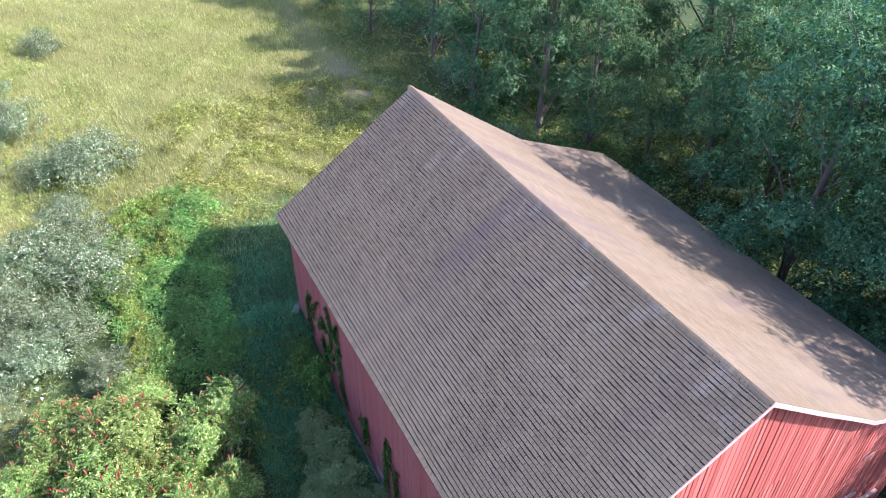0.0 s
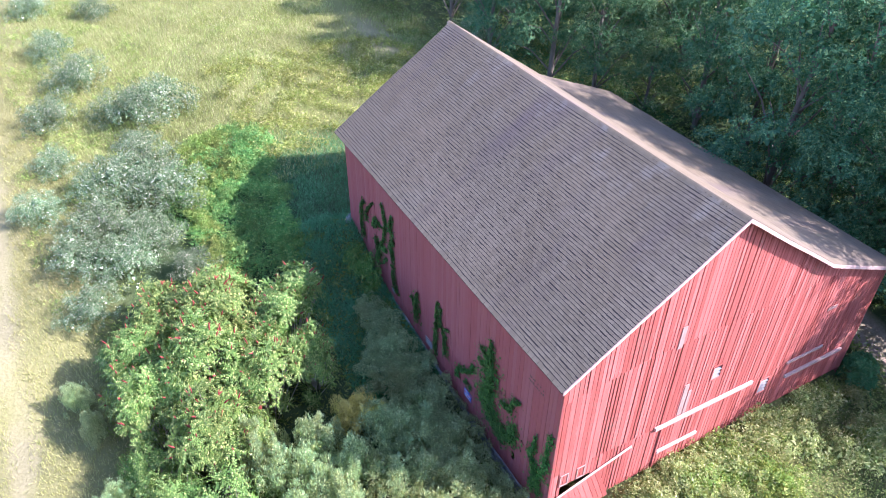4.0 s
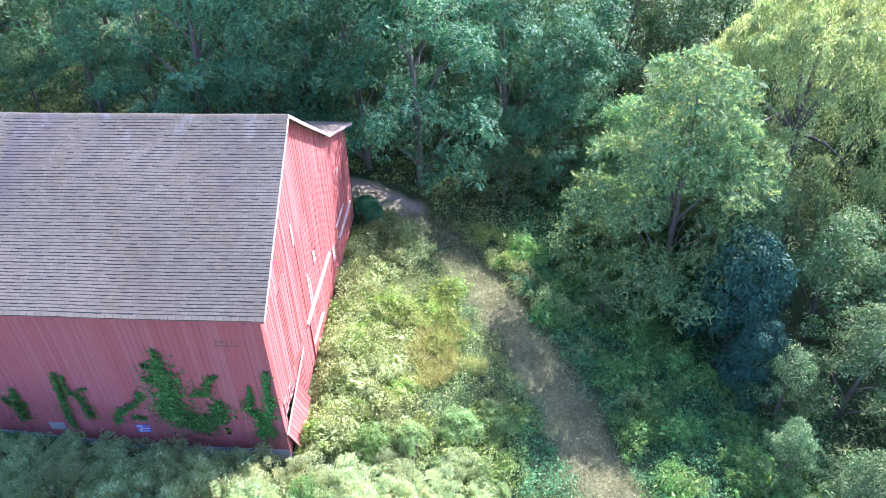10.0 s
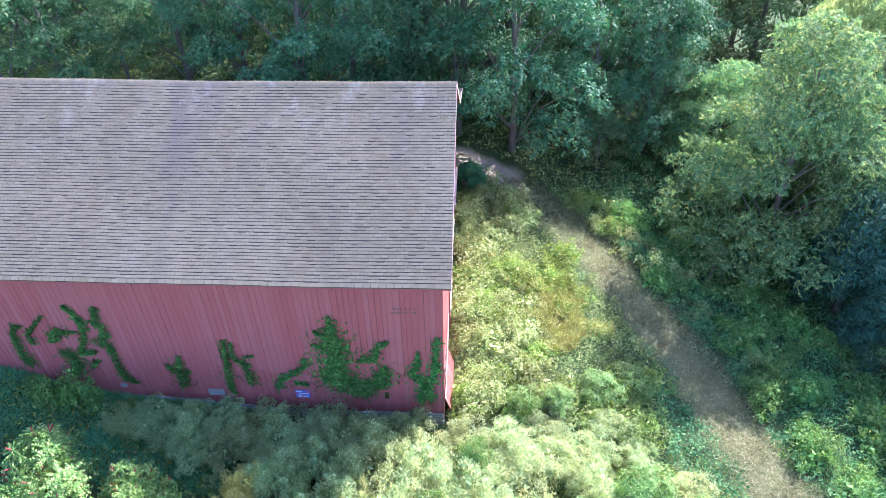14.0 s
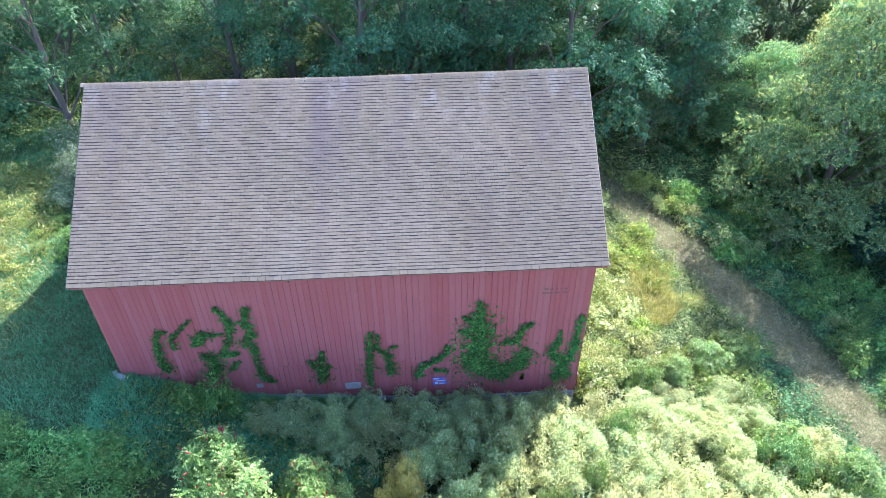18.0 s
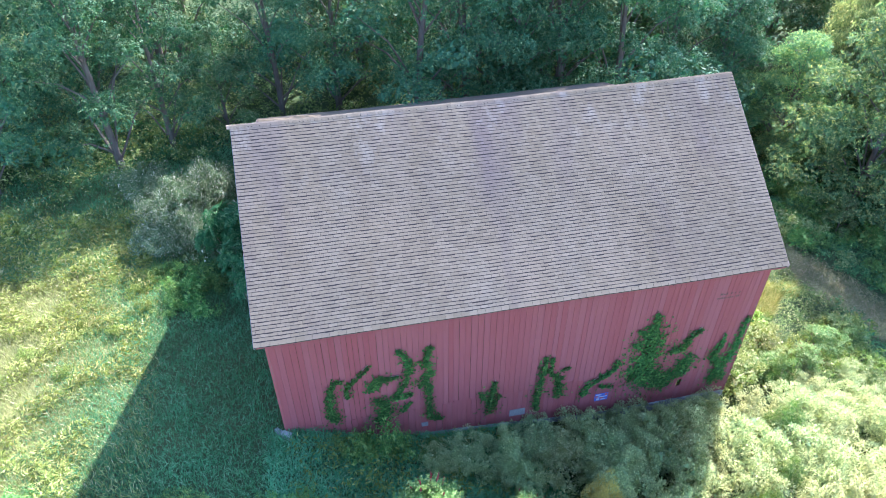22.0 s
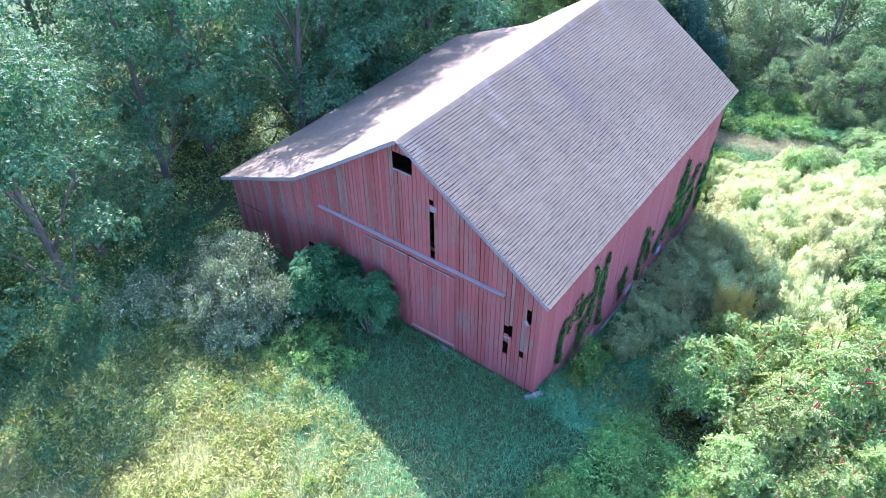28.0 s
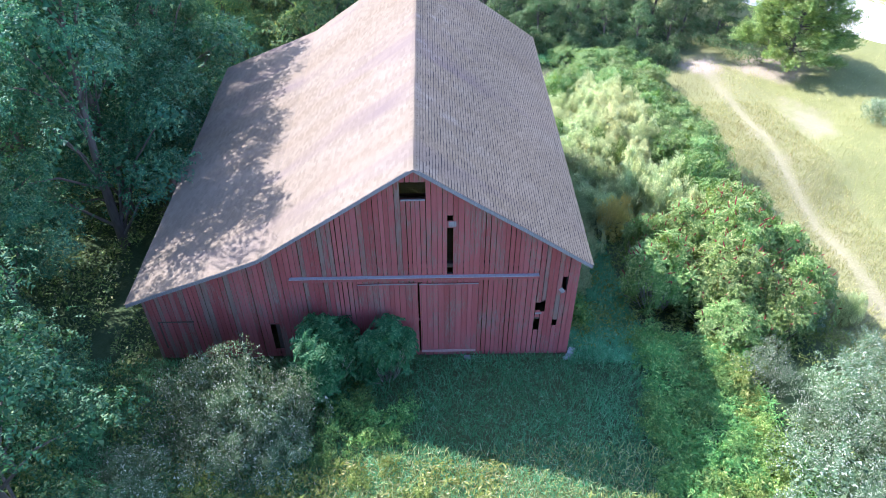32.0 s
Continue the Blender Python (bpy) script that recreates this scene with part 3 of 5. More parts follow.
def board_mesh(at, u0, u1, z0, z1, thick=0.03, cut=0.006):
    """One sawn board: z0 and z1 are functions of u (or numbers); at(u, depth, z) sets it into its wall."""
    lo, hi = (z0 if callable(z0) else lambda u: z0), (z1 if callable(z1) else lambda u: z1)
    prof = [(u0, 0), (u1, 0), (u1, thick - cut), (u1 - cut, thick), (u0 + cut, thick), (u0, thick - cut)]
    v = [at(u, d, lo(u)) for u, d in prof] + [at(u, d, hi(u)) for u, d in prof]
    bm = bmesh.new()
    bv = [bm.verts.new(p) for p in v]
    for k in range(6):
        j = (k + 1) % 6
        bm.faces.new((bv[k], bv[j], bv[j + 6], bv[k + 6]))
    bm.faces.new(bv[5::-1]), bm.faces.new(bv[6:])
    bmesh.ops.recalc_face_normals(bm, faces=bm.faces)
    return bm


def board_wall(rng, wall, at, span, tiers, openings, mat, pitch=0.25, slit=0.01, gap_least=0.008, bare=0.0):
    """Upright boards side by side, in tiers one over the other, cut round the openings."""
    odd = np.random.default_rng(len(tiers) + 70)
    for low, high, proud in tiers:
        u = span[0]
        while u < span[1] - 0.03:
            w = min(rng.uniform(0.82, 1.18) * pitch, span[1] - u)
            if span[1] - u - w < 0.08:
                w = span[1] - u
            gap = gap_least + slit * rng.random() ** 2
            a, b = u, u + w - gap
            u += w
            mid = (a + b) / 2
            l0, h0 = float(low(mid)) + rng.uniform(-0.03, 0.02), high
            if float(h0(mid)) - l0 < 0.05:
                continue
            cuts = sorted((o[2], o[3]) for o in openings if min(o[1], b) - max(o[0], a) > 0.5 * min(o[1] - o[0], b - a))
            d = proud + rng.uniform(0, 0.009)
            start = lambda q, l0=l0: l0
            for c0, c1 in cuts + [(None, None)]:
                end = h0 if c0 is None else (lambda q, c0=c0, h0=h0: min(c0, float(h0(q))))
                if float(end(mid)) - float(start(mid)) > 0.06:
                    part("board", board_mesh(lambda q, e, z, d=d: at(q, e + d, z), a, b, start, lambda q, end=end: float(end(q))), RED_BARE if odd.random() < bare else mat, wall)
                if c1 is not None:
                    start = lambda q, c1=c1: c1


def plain_wall(name, label=""):
    w = new(name)
    w.parent = barn
    if label:
        w["label"] = label
    return w


def at_west(u, d, z):
    return (XW + 0.03 - d, u, z)


def at_south(u, d, z):
    return (u, YS + 0.03 - d, z)


def at_north(u, d, z):
    return (u, YN - 0.03 + d, z)


def at_east(u, d, z):
    return (XE - 0.03 + d, u, z)


def foot_west(y):
    return float(np.interp(y, (7, 12, 14, 20, 23, 25.5, 27.2), (-0.85, -0.85, -0.8, -0.15, 0.0, 0.75, 1.5)))


def under_roof(x):
    return float(roof_z(np.clip(x, EAVE_W, EAVE_E), 17)) - 0.1 + 0.03


def barn_walls():
    rng = np.random.default_rng(21)
    top_w = lambda y: float(roof_z(XW, y)) - 0.12
    seam = lambda y: 1.78 + 0.06 * math.sin(y * 1.7)
    w = plain_wall("west_wall", "long side wall of faded red upright boards")
    board_wall(rng, w, at_west, (YS + 0.02, YN - 0.02), [(foot_west, seam, 0.0), (lambda y: seam(y) + 0.006, top_w, 0.004)], [(9.3, 9.66, 0.08, 0.56)], RED, 0.24, 0.008, 0.004)
    s = plain_wall("south_gable_wall", "sun-worn red gable wall of old boards in tiers")
    rake = lambda x: under_roof(x)
    seam_hi = lambda x: float(np.interp(x, (6.4, 10, 24), (6.2, 6.65, 6.8)))
    seam_lo = lambda x: 1.85 + 0.05 * math.sin(x)
    board_wall(rng, s, at_south, (XW, XE), [
        (lambda x: -1.25 + 0.02 * (x - 6), lambda x: min(seam_lo(x), rake(x)), 0.0),
        (lambda x: seam_lo(x) + 0.01, lambda x: min(seam_hi(x), rake(x)), 0.006),
        (lambda x: seam_hi(x) + 0.01, rake, 0.016)],
        [(6.75, 8.3, -0.2, 0.98), (14.15, 14.75, 3.4, 4.25), (17.9, 18.6, 0.5, 1.5), (12.0, 12.25, -0.9, 0.9)], RED_SUN, 0.2, 0.05)
    n = plain_wall("north_gable_wall", "worn red gable wall of old boards with gaps")
    board_wall(rng, n, at_north, (XW, XE), [(lambda x: 1.75 + 0.01 * (x - 6), rake, 0.0)], [
        (12.6, 13.42, 10.73, 11.5), (11.42, 11.64, 6.83, 9.31), (11.4, 11.62, 9.66, 9.92), (6.74, 7.0, 5.8, 6.58), (7.76, 7.94, 4.6, 5.08), (7.5, 7.7, 4.52, 5.2),
        (7.84, 7.98, 3.36, 4.2), (7.65, 7.78, 3.36, 4.19), (6.85, 7.0, 3.62, 4.0), (18.95, 19.5, 2.4, 4.02), (12.86, 12.97, 2.1, 6.4)], RED_WORN, 0.21, 0.025, bare=0.12)
    e = plain_wall("east_wall", "low red board wall")
    board_wall(rng, e, at_east, (YS + 0.02, YN - 0.02), [(lambda y: float(land(XE, y)) - 0.1, lambda y: float(roof_z(XE, y)) - 0.12, 0.0)], [], RED, 0.26)


barn_walls()


def barn_timber():
    """Posts, girts and plates behind the boards, seen through the holes."""
    def beam(name, *b, mat=DARKWOOD):
        part(name, box(bmesh.new(), *b, 0.012), mat, barn)
    for z in (1.6, 4.0, 6.6):
        beam("girt", XW + 0.06, XW + 0.2, YS + 0.1, YN - 0.1, z, z + 0.18)
        beam("girt", XW + 0.25, XK, YS + 0.06, YS + 0.2, z, z + 0.18)
        beam("girt", XW + 0.25, XK, YN - 0.2, YN - 0.06, z, z + 0.18)
    for y in (YS + 0.22, 12.0, 17.1, 22.2, YN - 0.42):
        beam("post", XW + 0.2, XW + 0.42, y, y + 0.22, float(land(XW, y)) - 0.2, 7.3)
        beam("post", XK - 0.2, XK, y, y + 0.22, float(land(XK, y)) - 0.2, 7.9)
        beam("tie_beam", XW + 0.2, XK, y, y + 0.2, 7.0, 7.22)


barn_timber()


def barn_trim():
    # rake boards under the roof's edge at both gables
    for y, out, mat, label in ((ROOF_S, -1, RAKEPAINT, "pale pink faded rake board"), (ROOF_N, 1, GREYWOOD, "peeling grey rake board")):
        for x0, x1 in ((EAVE_W, XR), (XR, XK), (XK, EAVE_E)):
            n = 14
            vs = []
            for i in range(n + 1):
                x = x0 + (x1 - x0) * i / n
                z = float(roof_z(x, y)) - 0.015
                for dy, dz in ((0.0, 0.0), (0.035 * out, 0.0), (0.035 * out, -0.17), (0.0, -0.17)):
                    vs.append((x, y + dy, z + dz))
            fs = [(i * 4 + k, i * 4 + (k + 1) % 4, i * 4 + 4 + (k + 1) % 4, i * 4 + 4 + k) for i in range(n) for k in range(4)]
            fs += [(3, 2, 1, 0), (n * 4, n * 4 + 1, n * 4 + 2, n * 4 + 3)]
            link_part("rake_board", mesh_of("rake_board", vs, fs, mat, True), barn, label)
    part("eave_fascia", box(bmesh.new(), EAVE_W + 0.04, EAVE_W + 0.07, ROOF_S + 0.04, ROOF_N - 0.04, 7.26, 7.4, 0.004), RED, barn)
    part("eave_fascia", box(bmesh.new(), EAVE_E - 0.05, EAVE_E - 0.02, ROOF_S + 0.04, ROOF_N - 0.04, 5.5, 5.62, 0.004), PALEWOOD, barn)
    # corner boards
    for x, y, lo, hi in ((XW - 0.012, YS - 0.012, -1.2, 7.5), (XW - 0.012, YN - 0.09, 1.55, 7.5)):
        part("corner_board", box(bmesh.new(), x, x + 0.1, y, y + 0.1, lo, hi, 0.006), RED_WORN, barn)
    # stubs of braces under the west eave
    for y in (7.6, 11.3, 15.2, 19.3, 23.4, 26.3):
        bm = box(bmesh.new(), -0.03, 0.0, -0.17, 0.17, -0.018, 0.018, 0.004)
        bmesh.ops.transform(bm, matrix=pose(XW - 0.015, y, 7.02, 52, 0, 0), verts=bm.verts)
        part("brace_end", bm, DARKWOOD, barn)


barn_trim()


def barn_foundation():
    rng = np.random.default_rng(31)
    base = new("foundation")
    base.parent = barn
    base["label"] = "rough grey field-stone foundation wall"
    y = YS
    while y < 26.6:
        w = rng.uniform(0.35, 0.8)
        top = foot_west(y + w / 2)
        z = float(land(XW, y)) - 0.15
        while z < top - 0.02:
            h = min(rng.uniform(0.16, 0.32), top - z)
            bm = box(bmesh.new(), XW - 0.02 - rng.uniform(0, 0.05), XW + 0.35, y + 0.01, y + w - 0.012, z, z + h - 0.012, 0.03)
            part("stone", bm, STONE, base)
            z += h
        y += w
    for x, y, s in ((6.02, 27.2, 0.15), (6.15, 27.42, 0.12), (6.3, 27.55, 0.1), (10.8, 27.55, 0.1)):
        bm = box(bmesh.new(), -s * 1.5, s * 1.5, -s, s, -s, s * 0.7, s * 0.3)
        bmesh.ops.transform(bm, matrix=pose(x, y, float(land(x, y)) + 0.12, rng.uniform(-8, 8), rng.uniform(-8, 8), rng.uniform(0, 90)), verts=bm.verts)
        part("stone", bm, STONE, base)


barn_foundation()


def sliding_door(name, x0, x1, z0, z1, label):
    rng = np.random.default_rng(int(x0 * 10))
    d = new(name)
    d.parent = barn
    d["label"] = label
    at = lambda u, e, z: (u, YN + 0.03 + e, z)
    u = x0
    while u < x1 - 0.02:
        w = min(rng.uniform(0.19, 0.27), x1 - u)
        part("door_board", board_mesh(at, u, u + w - 0.012, z0 + rng.uniform(-0.02, 0.02), z1 + rng.uniform(-0.03, 0.02)), RED_WORN, d)
        u += w
    part("bottom_rail", box(bmesh.new(), x0 + 0.02, x1 - 0.03, YN + 0.06, YN + 0.085, z0 + 0.02, z0 + 0.17, 0.006), PALEWOOD if x0 < 12 else RED_WORN, d)
    part("top_edge", box(bmesh.new(), x0, x1, YN + 0.06, YN + 0.075, z1 - 0.07, z1 - 0.02, 0.004), GREYWOOD, d)


sliding_door("sliding_door", 10.41, 12.88, 2.05, 6.38, "tall red board sliding door, slightly worn at its foot")
sliding_door("sliding_door", 12.97, 15.43, 2.0, 6.4, "tall red board sliding door behind a sapling")


def gable_fittings():
    P = lambda name, b, mat, label="", bev=0.006: part(name, box(bmesh.new(), *b, bev), mat, barn, label)
    # north gable: the door's track and its grey weather board
    P("door_track", (7.93, 18.19, YN + 0.0, YN + 0.13, 6.6, 6.76), RED_WORN)
    P("track_cover", (7.93, 18.19, YN + 0.0, YN + 0.16, 6.765, 6.8), WHITEPAINT, "peeling whitish cover board of the door track")
    P("window_sill", (12.55, 13.47, YN - 0.02, YN + 0.05, 10.66, 10.73), GREYWOOD)
    P("loose_board", (11.36, 11.66, YN - 0.02, YN + 0.012, 9.36, 9.62), GREYWOOD, "bare grey board across the gap")
    P("hatch_edge", (22.65, 24.2, YN, YN + 0.03, 4.24, 4.3), DARKWOOD)
    P("hatch_edge", (24.14, 24.2, YN, YN + 0.03, 2.6, 4.24), DARKWOOD)
    P("window_frame", (18.9, 19.55, YN - 0.01, YN + 0.02, 4.02, 4.1), RED_WORN)
    bm = box(bmesh.new(), -0.09, 0.09, -0.012, 0.012, -0.13, 0.13, 0.004)
    bmesh.ops.transform(bm, matrix=pose(6.88, YN + 0.02, 5.8, 10, 35, 0), verts=bm.verts)
    part("loose_board", bm, GREYWOOD, barn, "short bare board hanging at a hole")
    bm = box(bmesh.new(), -0.14, 0.14, -0.012, 0.012, -0.05, 0.05, 0.004)
    bmesh.ops.transform(bm, matrix=pose(7.76, YN + 0.01, 4.42, 0, 0, 0), verts=bm.verts)
    part("loose_board", bm, GREYWOOD, barn)
    # south gable: tracks, patches, louvres
    P("door_track", (11.55, 17.25, YS - 0.12, YS, 1.7, 1.88), RAKEPAINT, "faded pink door track")
    P("door_track", (12.05, 14.4, YS - 0.1, YS, -0.12, 0.04), RAKEPAINT)
    P("door_track", (19.5, 21.9, YS - 0.08, YS, 1.82, 1.95), RAKEPAINT)
    P("door_track", (19.75, 23.7, YS - 0.12, YS, 0.78, 0.94), RAKEPAINT)
    P("door_post", (11.95, 12.06, YS - 0.07, YS, -1.35, 1.6), RED_SUN)
    P("patch_board", (11.5, 11.75, YS - 0.05, YS - 0.02, 6.55, 7.7), PALEWOOD, "faded board with the paint worn off")
    P("patch_board", (12.68, 12.95, YS - 0.04, YS - 0.006, 2.0, 3.9), PALEWOOD, "faded board with the paint worn off")
    P("patch_board", (13.0, 13.2, YS - 0.04, YS - 0.006, 1.95, 3.4), PALEWOOD)
    P("patch_board", (21.0, 21.6, YS - 0.04, YS - 0.01, 4.45, 4.65), PALEWOOD)
    for x0, x1, z0, z1 in ((14.15, 14.75, 3.4, 4.25), (17.9, 18.6, 0.5, 1.5)):
        w = new("louvre_window")
        w.parent = barn
        w["label"] = "small white peeling louvre window"
        for b in ((x0, x0 + 0.07, z0, z1), (x1 - 0.07, x1, z0, z1), (x0 + 0.07, x1 - 0.07, z1 - 0.07, z1), (x0 + 0.07, x1 - 0.07, z0, z0 + 0.07)):
            part("window_frame", box(bmesh.new(), b[0], b[1], YS - 0.05, YS + 0.03, b[2], b[3], 0.004), RED_SUN, w)
        k = z0 + 0.16
        while k < z1 - 0.12:
            bm = box(bmesh.new(), x0 + 0.07, x1 - 0.07, -0.06, 0.06, -0.012, 0.012, 0.003)
            bmesh.ops.transform(bm, matrix=pose(0, YS, k, 35, 0, 0), verts=bm.verts)
            part("slat", bm, GREYWOOD, w)
            k += 0.2
    # south-west corner: two small window frames over a board panel that has come loose
    for x0 in (6.72, 7.55):
        w = new("window_frame")
        w.parent = barn
        for b in ((x0, x0 + 0.06, 1.0, 1.72), (x0 + 0.36, x0 + 0.42, 1.0, 1.72), (x0 + 0.06, x0 + 0.36, 1.66, 1.72), (x0 + 0.06, x0 + 0.36, 1.0, 1.06)):
            part("frame_bar", box(bmesh.new(), b[0], b[1], YS - 0.045, YS - 0.004, b[2], b[3], 0.004), PALEWOOD, w)
    p = new("loose_panel")
    p.parent = barn
    p["label"] = "red board panel hanging askew off the wall"
    p.matrix_basis = pose(7.65, YS - 0.16, -0.3, -9, -17, 0)
    rng = np.random.default_rng(44)
    u = -1.15
    while u < 1.2:
        w = rng.uniform(0.2, 0.27)
        part("board", board_mesh(lambda q, e, z: (q, -e, z), u, u + w - 0.012, -0.95 + rng.uniform(-0.04, 0.04), 0.88 + rng.uniform(-0.03, 0.03)), RED_SUN, p)
        u += w
    part("panel_batten", box(bmesh.new(), -1.2, 3.1, -0.06, -0.035, 0.82, 0.96, 0.005), RAKEPAINT, p, "long faded pink batten")
    # west wall: grey patches, a small dark opening
    P("patch_board", (XW - 0.03, XW + 0.0, 16.88, 17.6, 0.04, 0.48), GREYWOOD)
    P("patch_board", (XW - 0.03, XW + 0.0, 21.28, 21.58, 0.44, 0.7), GREYWOOD)


gable_fittings()


def wall_writing():
    """Faded lettering that can't be read, as dark bars, in two lines."""
    rng = np.random.default_rng(9)
    for z in (5.84, 5.62):
        y = 7.97
        while y < 8.95:
            w, h = rng.uniform(0.035, 0.06), rng.uniform(0.05, 0.12)
            if rng.random() < 0.75:
                part("faded_letter", box(bmesh.new(), XW - 0.016, XW - 0.0135, y, y + w, z, z + h), DARKWOOD, barn)
            y += w + rng.uniform(0.03, 0.06)


wall_writing()


def wall_sign():
    s = thing("sign", "small blue and white sign with red spots on the barn wall", "sign")
    blue, white, red = Nodes("sign_blue"), Nodes("sign_white"), Nodes("sign_red")
    for n, a, b in ((blue, (0.05, 0.08, 0.3), (0.1, 0.14, 0.4)), (white, (0.34, 0.36, 0.45), (0.5, 0.52, 0.58)), (red, (0.4, 0.05, 0.06), (0.5, 0.09, 0.08))):
        n.done(n.mix(n.noise(12.0), a, b), 0.5, 0.4)
    x = XW - 0.02
    part("panel", box(bmesh.new(), x - 0.012, x, 12.96, 13.6, 0.06, 0.56, 0.003), blue.mat, s)
    for y0, y1, z0, z1, m in ((13.3, 13.56, 0.44, 0.52, white), (13.02, 13.5, 0.3, 0.36, white), (13.05, 13.3, 0.12, 0.18, white), (13.36, 13.5, 0.1, 0.24, white), (13.0, 13.12, 0.4, 0.52, red), (13.18, 13.34, 0.2, 0.27, red), (13.45, 13.56, 0.28, 0.4, red)):
        part("printed_patch", box(bmesh.new(), x - 0.0165, x - 0.0125, y0, y1, z0, z1), m.mat, s)


wall_sign()

# ---- creepers on the west wall: stems as (y, z, reach of the leaves) ----
CREEPERS = [
    [[(24.68, 4.42, 0.07), (25.0, 4.38, 0.13), (25.23, 3.87, 0.15), (25.29, 2.85, 0.28), (25.16, 1.94, 0.3)], [(23.56, 5.07, 0.07), (24.35, 4.23, 0.11), (24.58, 3.82, 0.15), (24.54, 3.39, 0.13)]],
    [[(22.39, 4.17, 0.07), (22.96, 4.13, 0.19), (23.33, 4.16, 0.37), (23.59, 3.6, 0.23)], [(22.42, 5.73, 0.09), (22.15, 5.25, 0.13), (21.95, 4.55, 0.2), (22.18, 3.8, 0.17), (22.64, 2.8, 0.17)], [(23.4, 2.87, 0.4), (22.95, 2.23, 0.39), (23.38, 1.5, 0.37)], [(21.94, 2.98, 0.14), (22.45, 2.8, 0.23)], [(22.04, 2.39, 0.12), (22.42, 1.89, 0.18)]],
    [[(21.16, 5.67, 0.11), (21.34, 4.86, 0.22), (21.15, 4.0, 0.24), (21.62, 3.4, 0.21)], [(21.23, 3.45, 0.14), (21.25, 2.11, 0.2), (21.14, 1.16, 0.22), (20.71, 0.97, 0.14)]],
    [[(18.36, 2.81, 0.1), (18.55, 1.91, 0.26), (18.55, 0.81, 0.34)], [(19.04, 2.18, 0.08), (18.68, 1.61, 0.18)], [(18.07, 1.85, 0.08), (18.51, 1.28, 0.16)]],
    [[(16.2, 3.82, 0.12), (16.33, 2.21, 0.24), (16.45, 0.97, 0.22), (16.37, 0.4, 0.12)], [(15.9, 3.69, 0.08), (15.96, 2.79, 0.14), (15.48, 2.3, 0.22), (15.42, 1.05, 0.27)], [(15.46, 2.87, 0.06), (15.07, 2.95, 0.05)]],
    [[(12.85, 2.79, 0.1), (12.94, 2.27, 0.16), (13.48, 1.85, 0.16), (14.04, 1.51, 0.18), (14.3, 0.81, 0.29)], [(13.48, 1.23, 0.12), (12.91, 1.11, 0.1)]],
    [[(11.5, 5.44, 0.11), (11.51, 4.9, 0.21), (11.58, 4.22, 0.56), (11.41, 2.91, 0.72), (11.75, 1.57, 0.76), (11.12, 1.21, 0.81), (10.26, 0.67, 0.55)], [(10.46, 2.85, 0.24), (9.82, 2.92, 0.24), (9.6, 3.73, 0.14), (9.21, 4.02, 0.16)], [(9.51, 2.26, 0.41), (9.63, 1.26, 0.5), (10.34, 1.16, 0.48)], [(12.26, 4.61, 0.1), (11.82, 4.23, 0.12)], [(12.38, 3.78, 0.08), (11.93, 3.39, 0.14)]],
    [[(7.99, 3.41, 0.08), (7.99, 2.68, 0.1), (8.25, 2.25, 0.31), (7.68, 0.96, 0.34), (7.95, 0.17, 0.36)], [(7.17, 4.28, 0.14), (7.24, 3.07, 0.2), (7.3, 2.03, 0.23), (7.6, 1.27, 0.31), (7.44, 0.3, 0.3)]],
]


def add_creepers():
    rng = np.random.default_rng(61)
    shape = kite(0.85, 0.05, 0.25)
    for stems in CREEPERS:
        c = thing("creeper", "green climbing creeper spread over red barn boards", "climbing plant", "creepers on the barn wall")
        pos, tubes = [], []
        for line in stems:
            line = np.array(line)
            seg = np.hypot(*np.diff(line[:, :2], axis=0).T)
            for k in range(len(seg)):
                r = (line[k, 2] + line[k + 1, 2]) / 2
                n = int(560 * (seg[k] + r) * (2 * r + 0.05)) + 18
                t = rng.random(n)[:, None]
                p = line[k] * (1 - t) + line[k + 1] * t
                a, q = rng.random(n) * 6.283, rng.random(n) ** 0.75 * p[:, 2] * (0.6 + 1.5 * rng.random(n) ** 2.5) * (1 + 0.45 * np.sin(p[:, 0] * 7 + p[:, 1] * 5) * np.sin(p[:, 1] * 9 - p[:, 0] * 3))
                pos.append(np.stack([XW - 0.05 - 0.17 * rng.random(n) * np.clip(1.1 - q / (p[:, 2] + 0.01), 0.15, 1), p[:, 0] + np.cos(a) * q, p[:, 1] + np.sin(a) * q], -1))
            path = [(XW - 0.03, y + rng.normal(0, 0.03), z) for y, z, _ in line]
            if len(path) > 2:
                tubes.append((path, [0.012] * len(path)))
        pos = np.concatenate(pos)
        lump = 0.5 + 0.5 * np.sin(pos[:, 1] * 9 + 2 * np.sin(pos[:, 2] * 5)) * np.sin(pos[:, 2] * 8 + 2 * np.sin(pos[:, 1] * 4))
        pos = pos[rng.random(len(pos)) < 0.25 + 0.9 * lump]
        n = len(pos)
        way = np.stack([-0.35 * rng.random(n), rng.normal(0, 0.6, n), -0.9 - 0.3 * rng.random(n)], -1)
        up = np.stack([-np.ones(n), rng.normal(0, 0.35, n), 0.35 + rng.normal(0, 0.3, n)], -1)
        v, f = scatter_leaves(rng, shape, pos, way, up, rng.uniform(0.07, 0.145, n))
        link_part("foliage", mesh_of("foliage", v, f, CREEPER), c)
        if tubes:
            link_part("stem", stem_mesh("stem", tubes, TWIG, 4), c)


add_creepers()

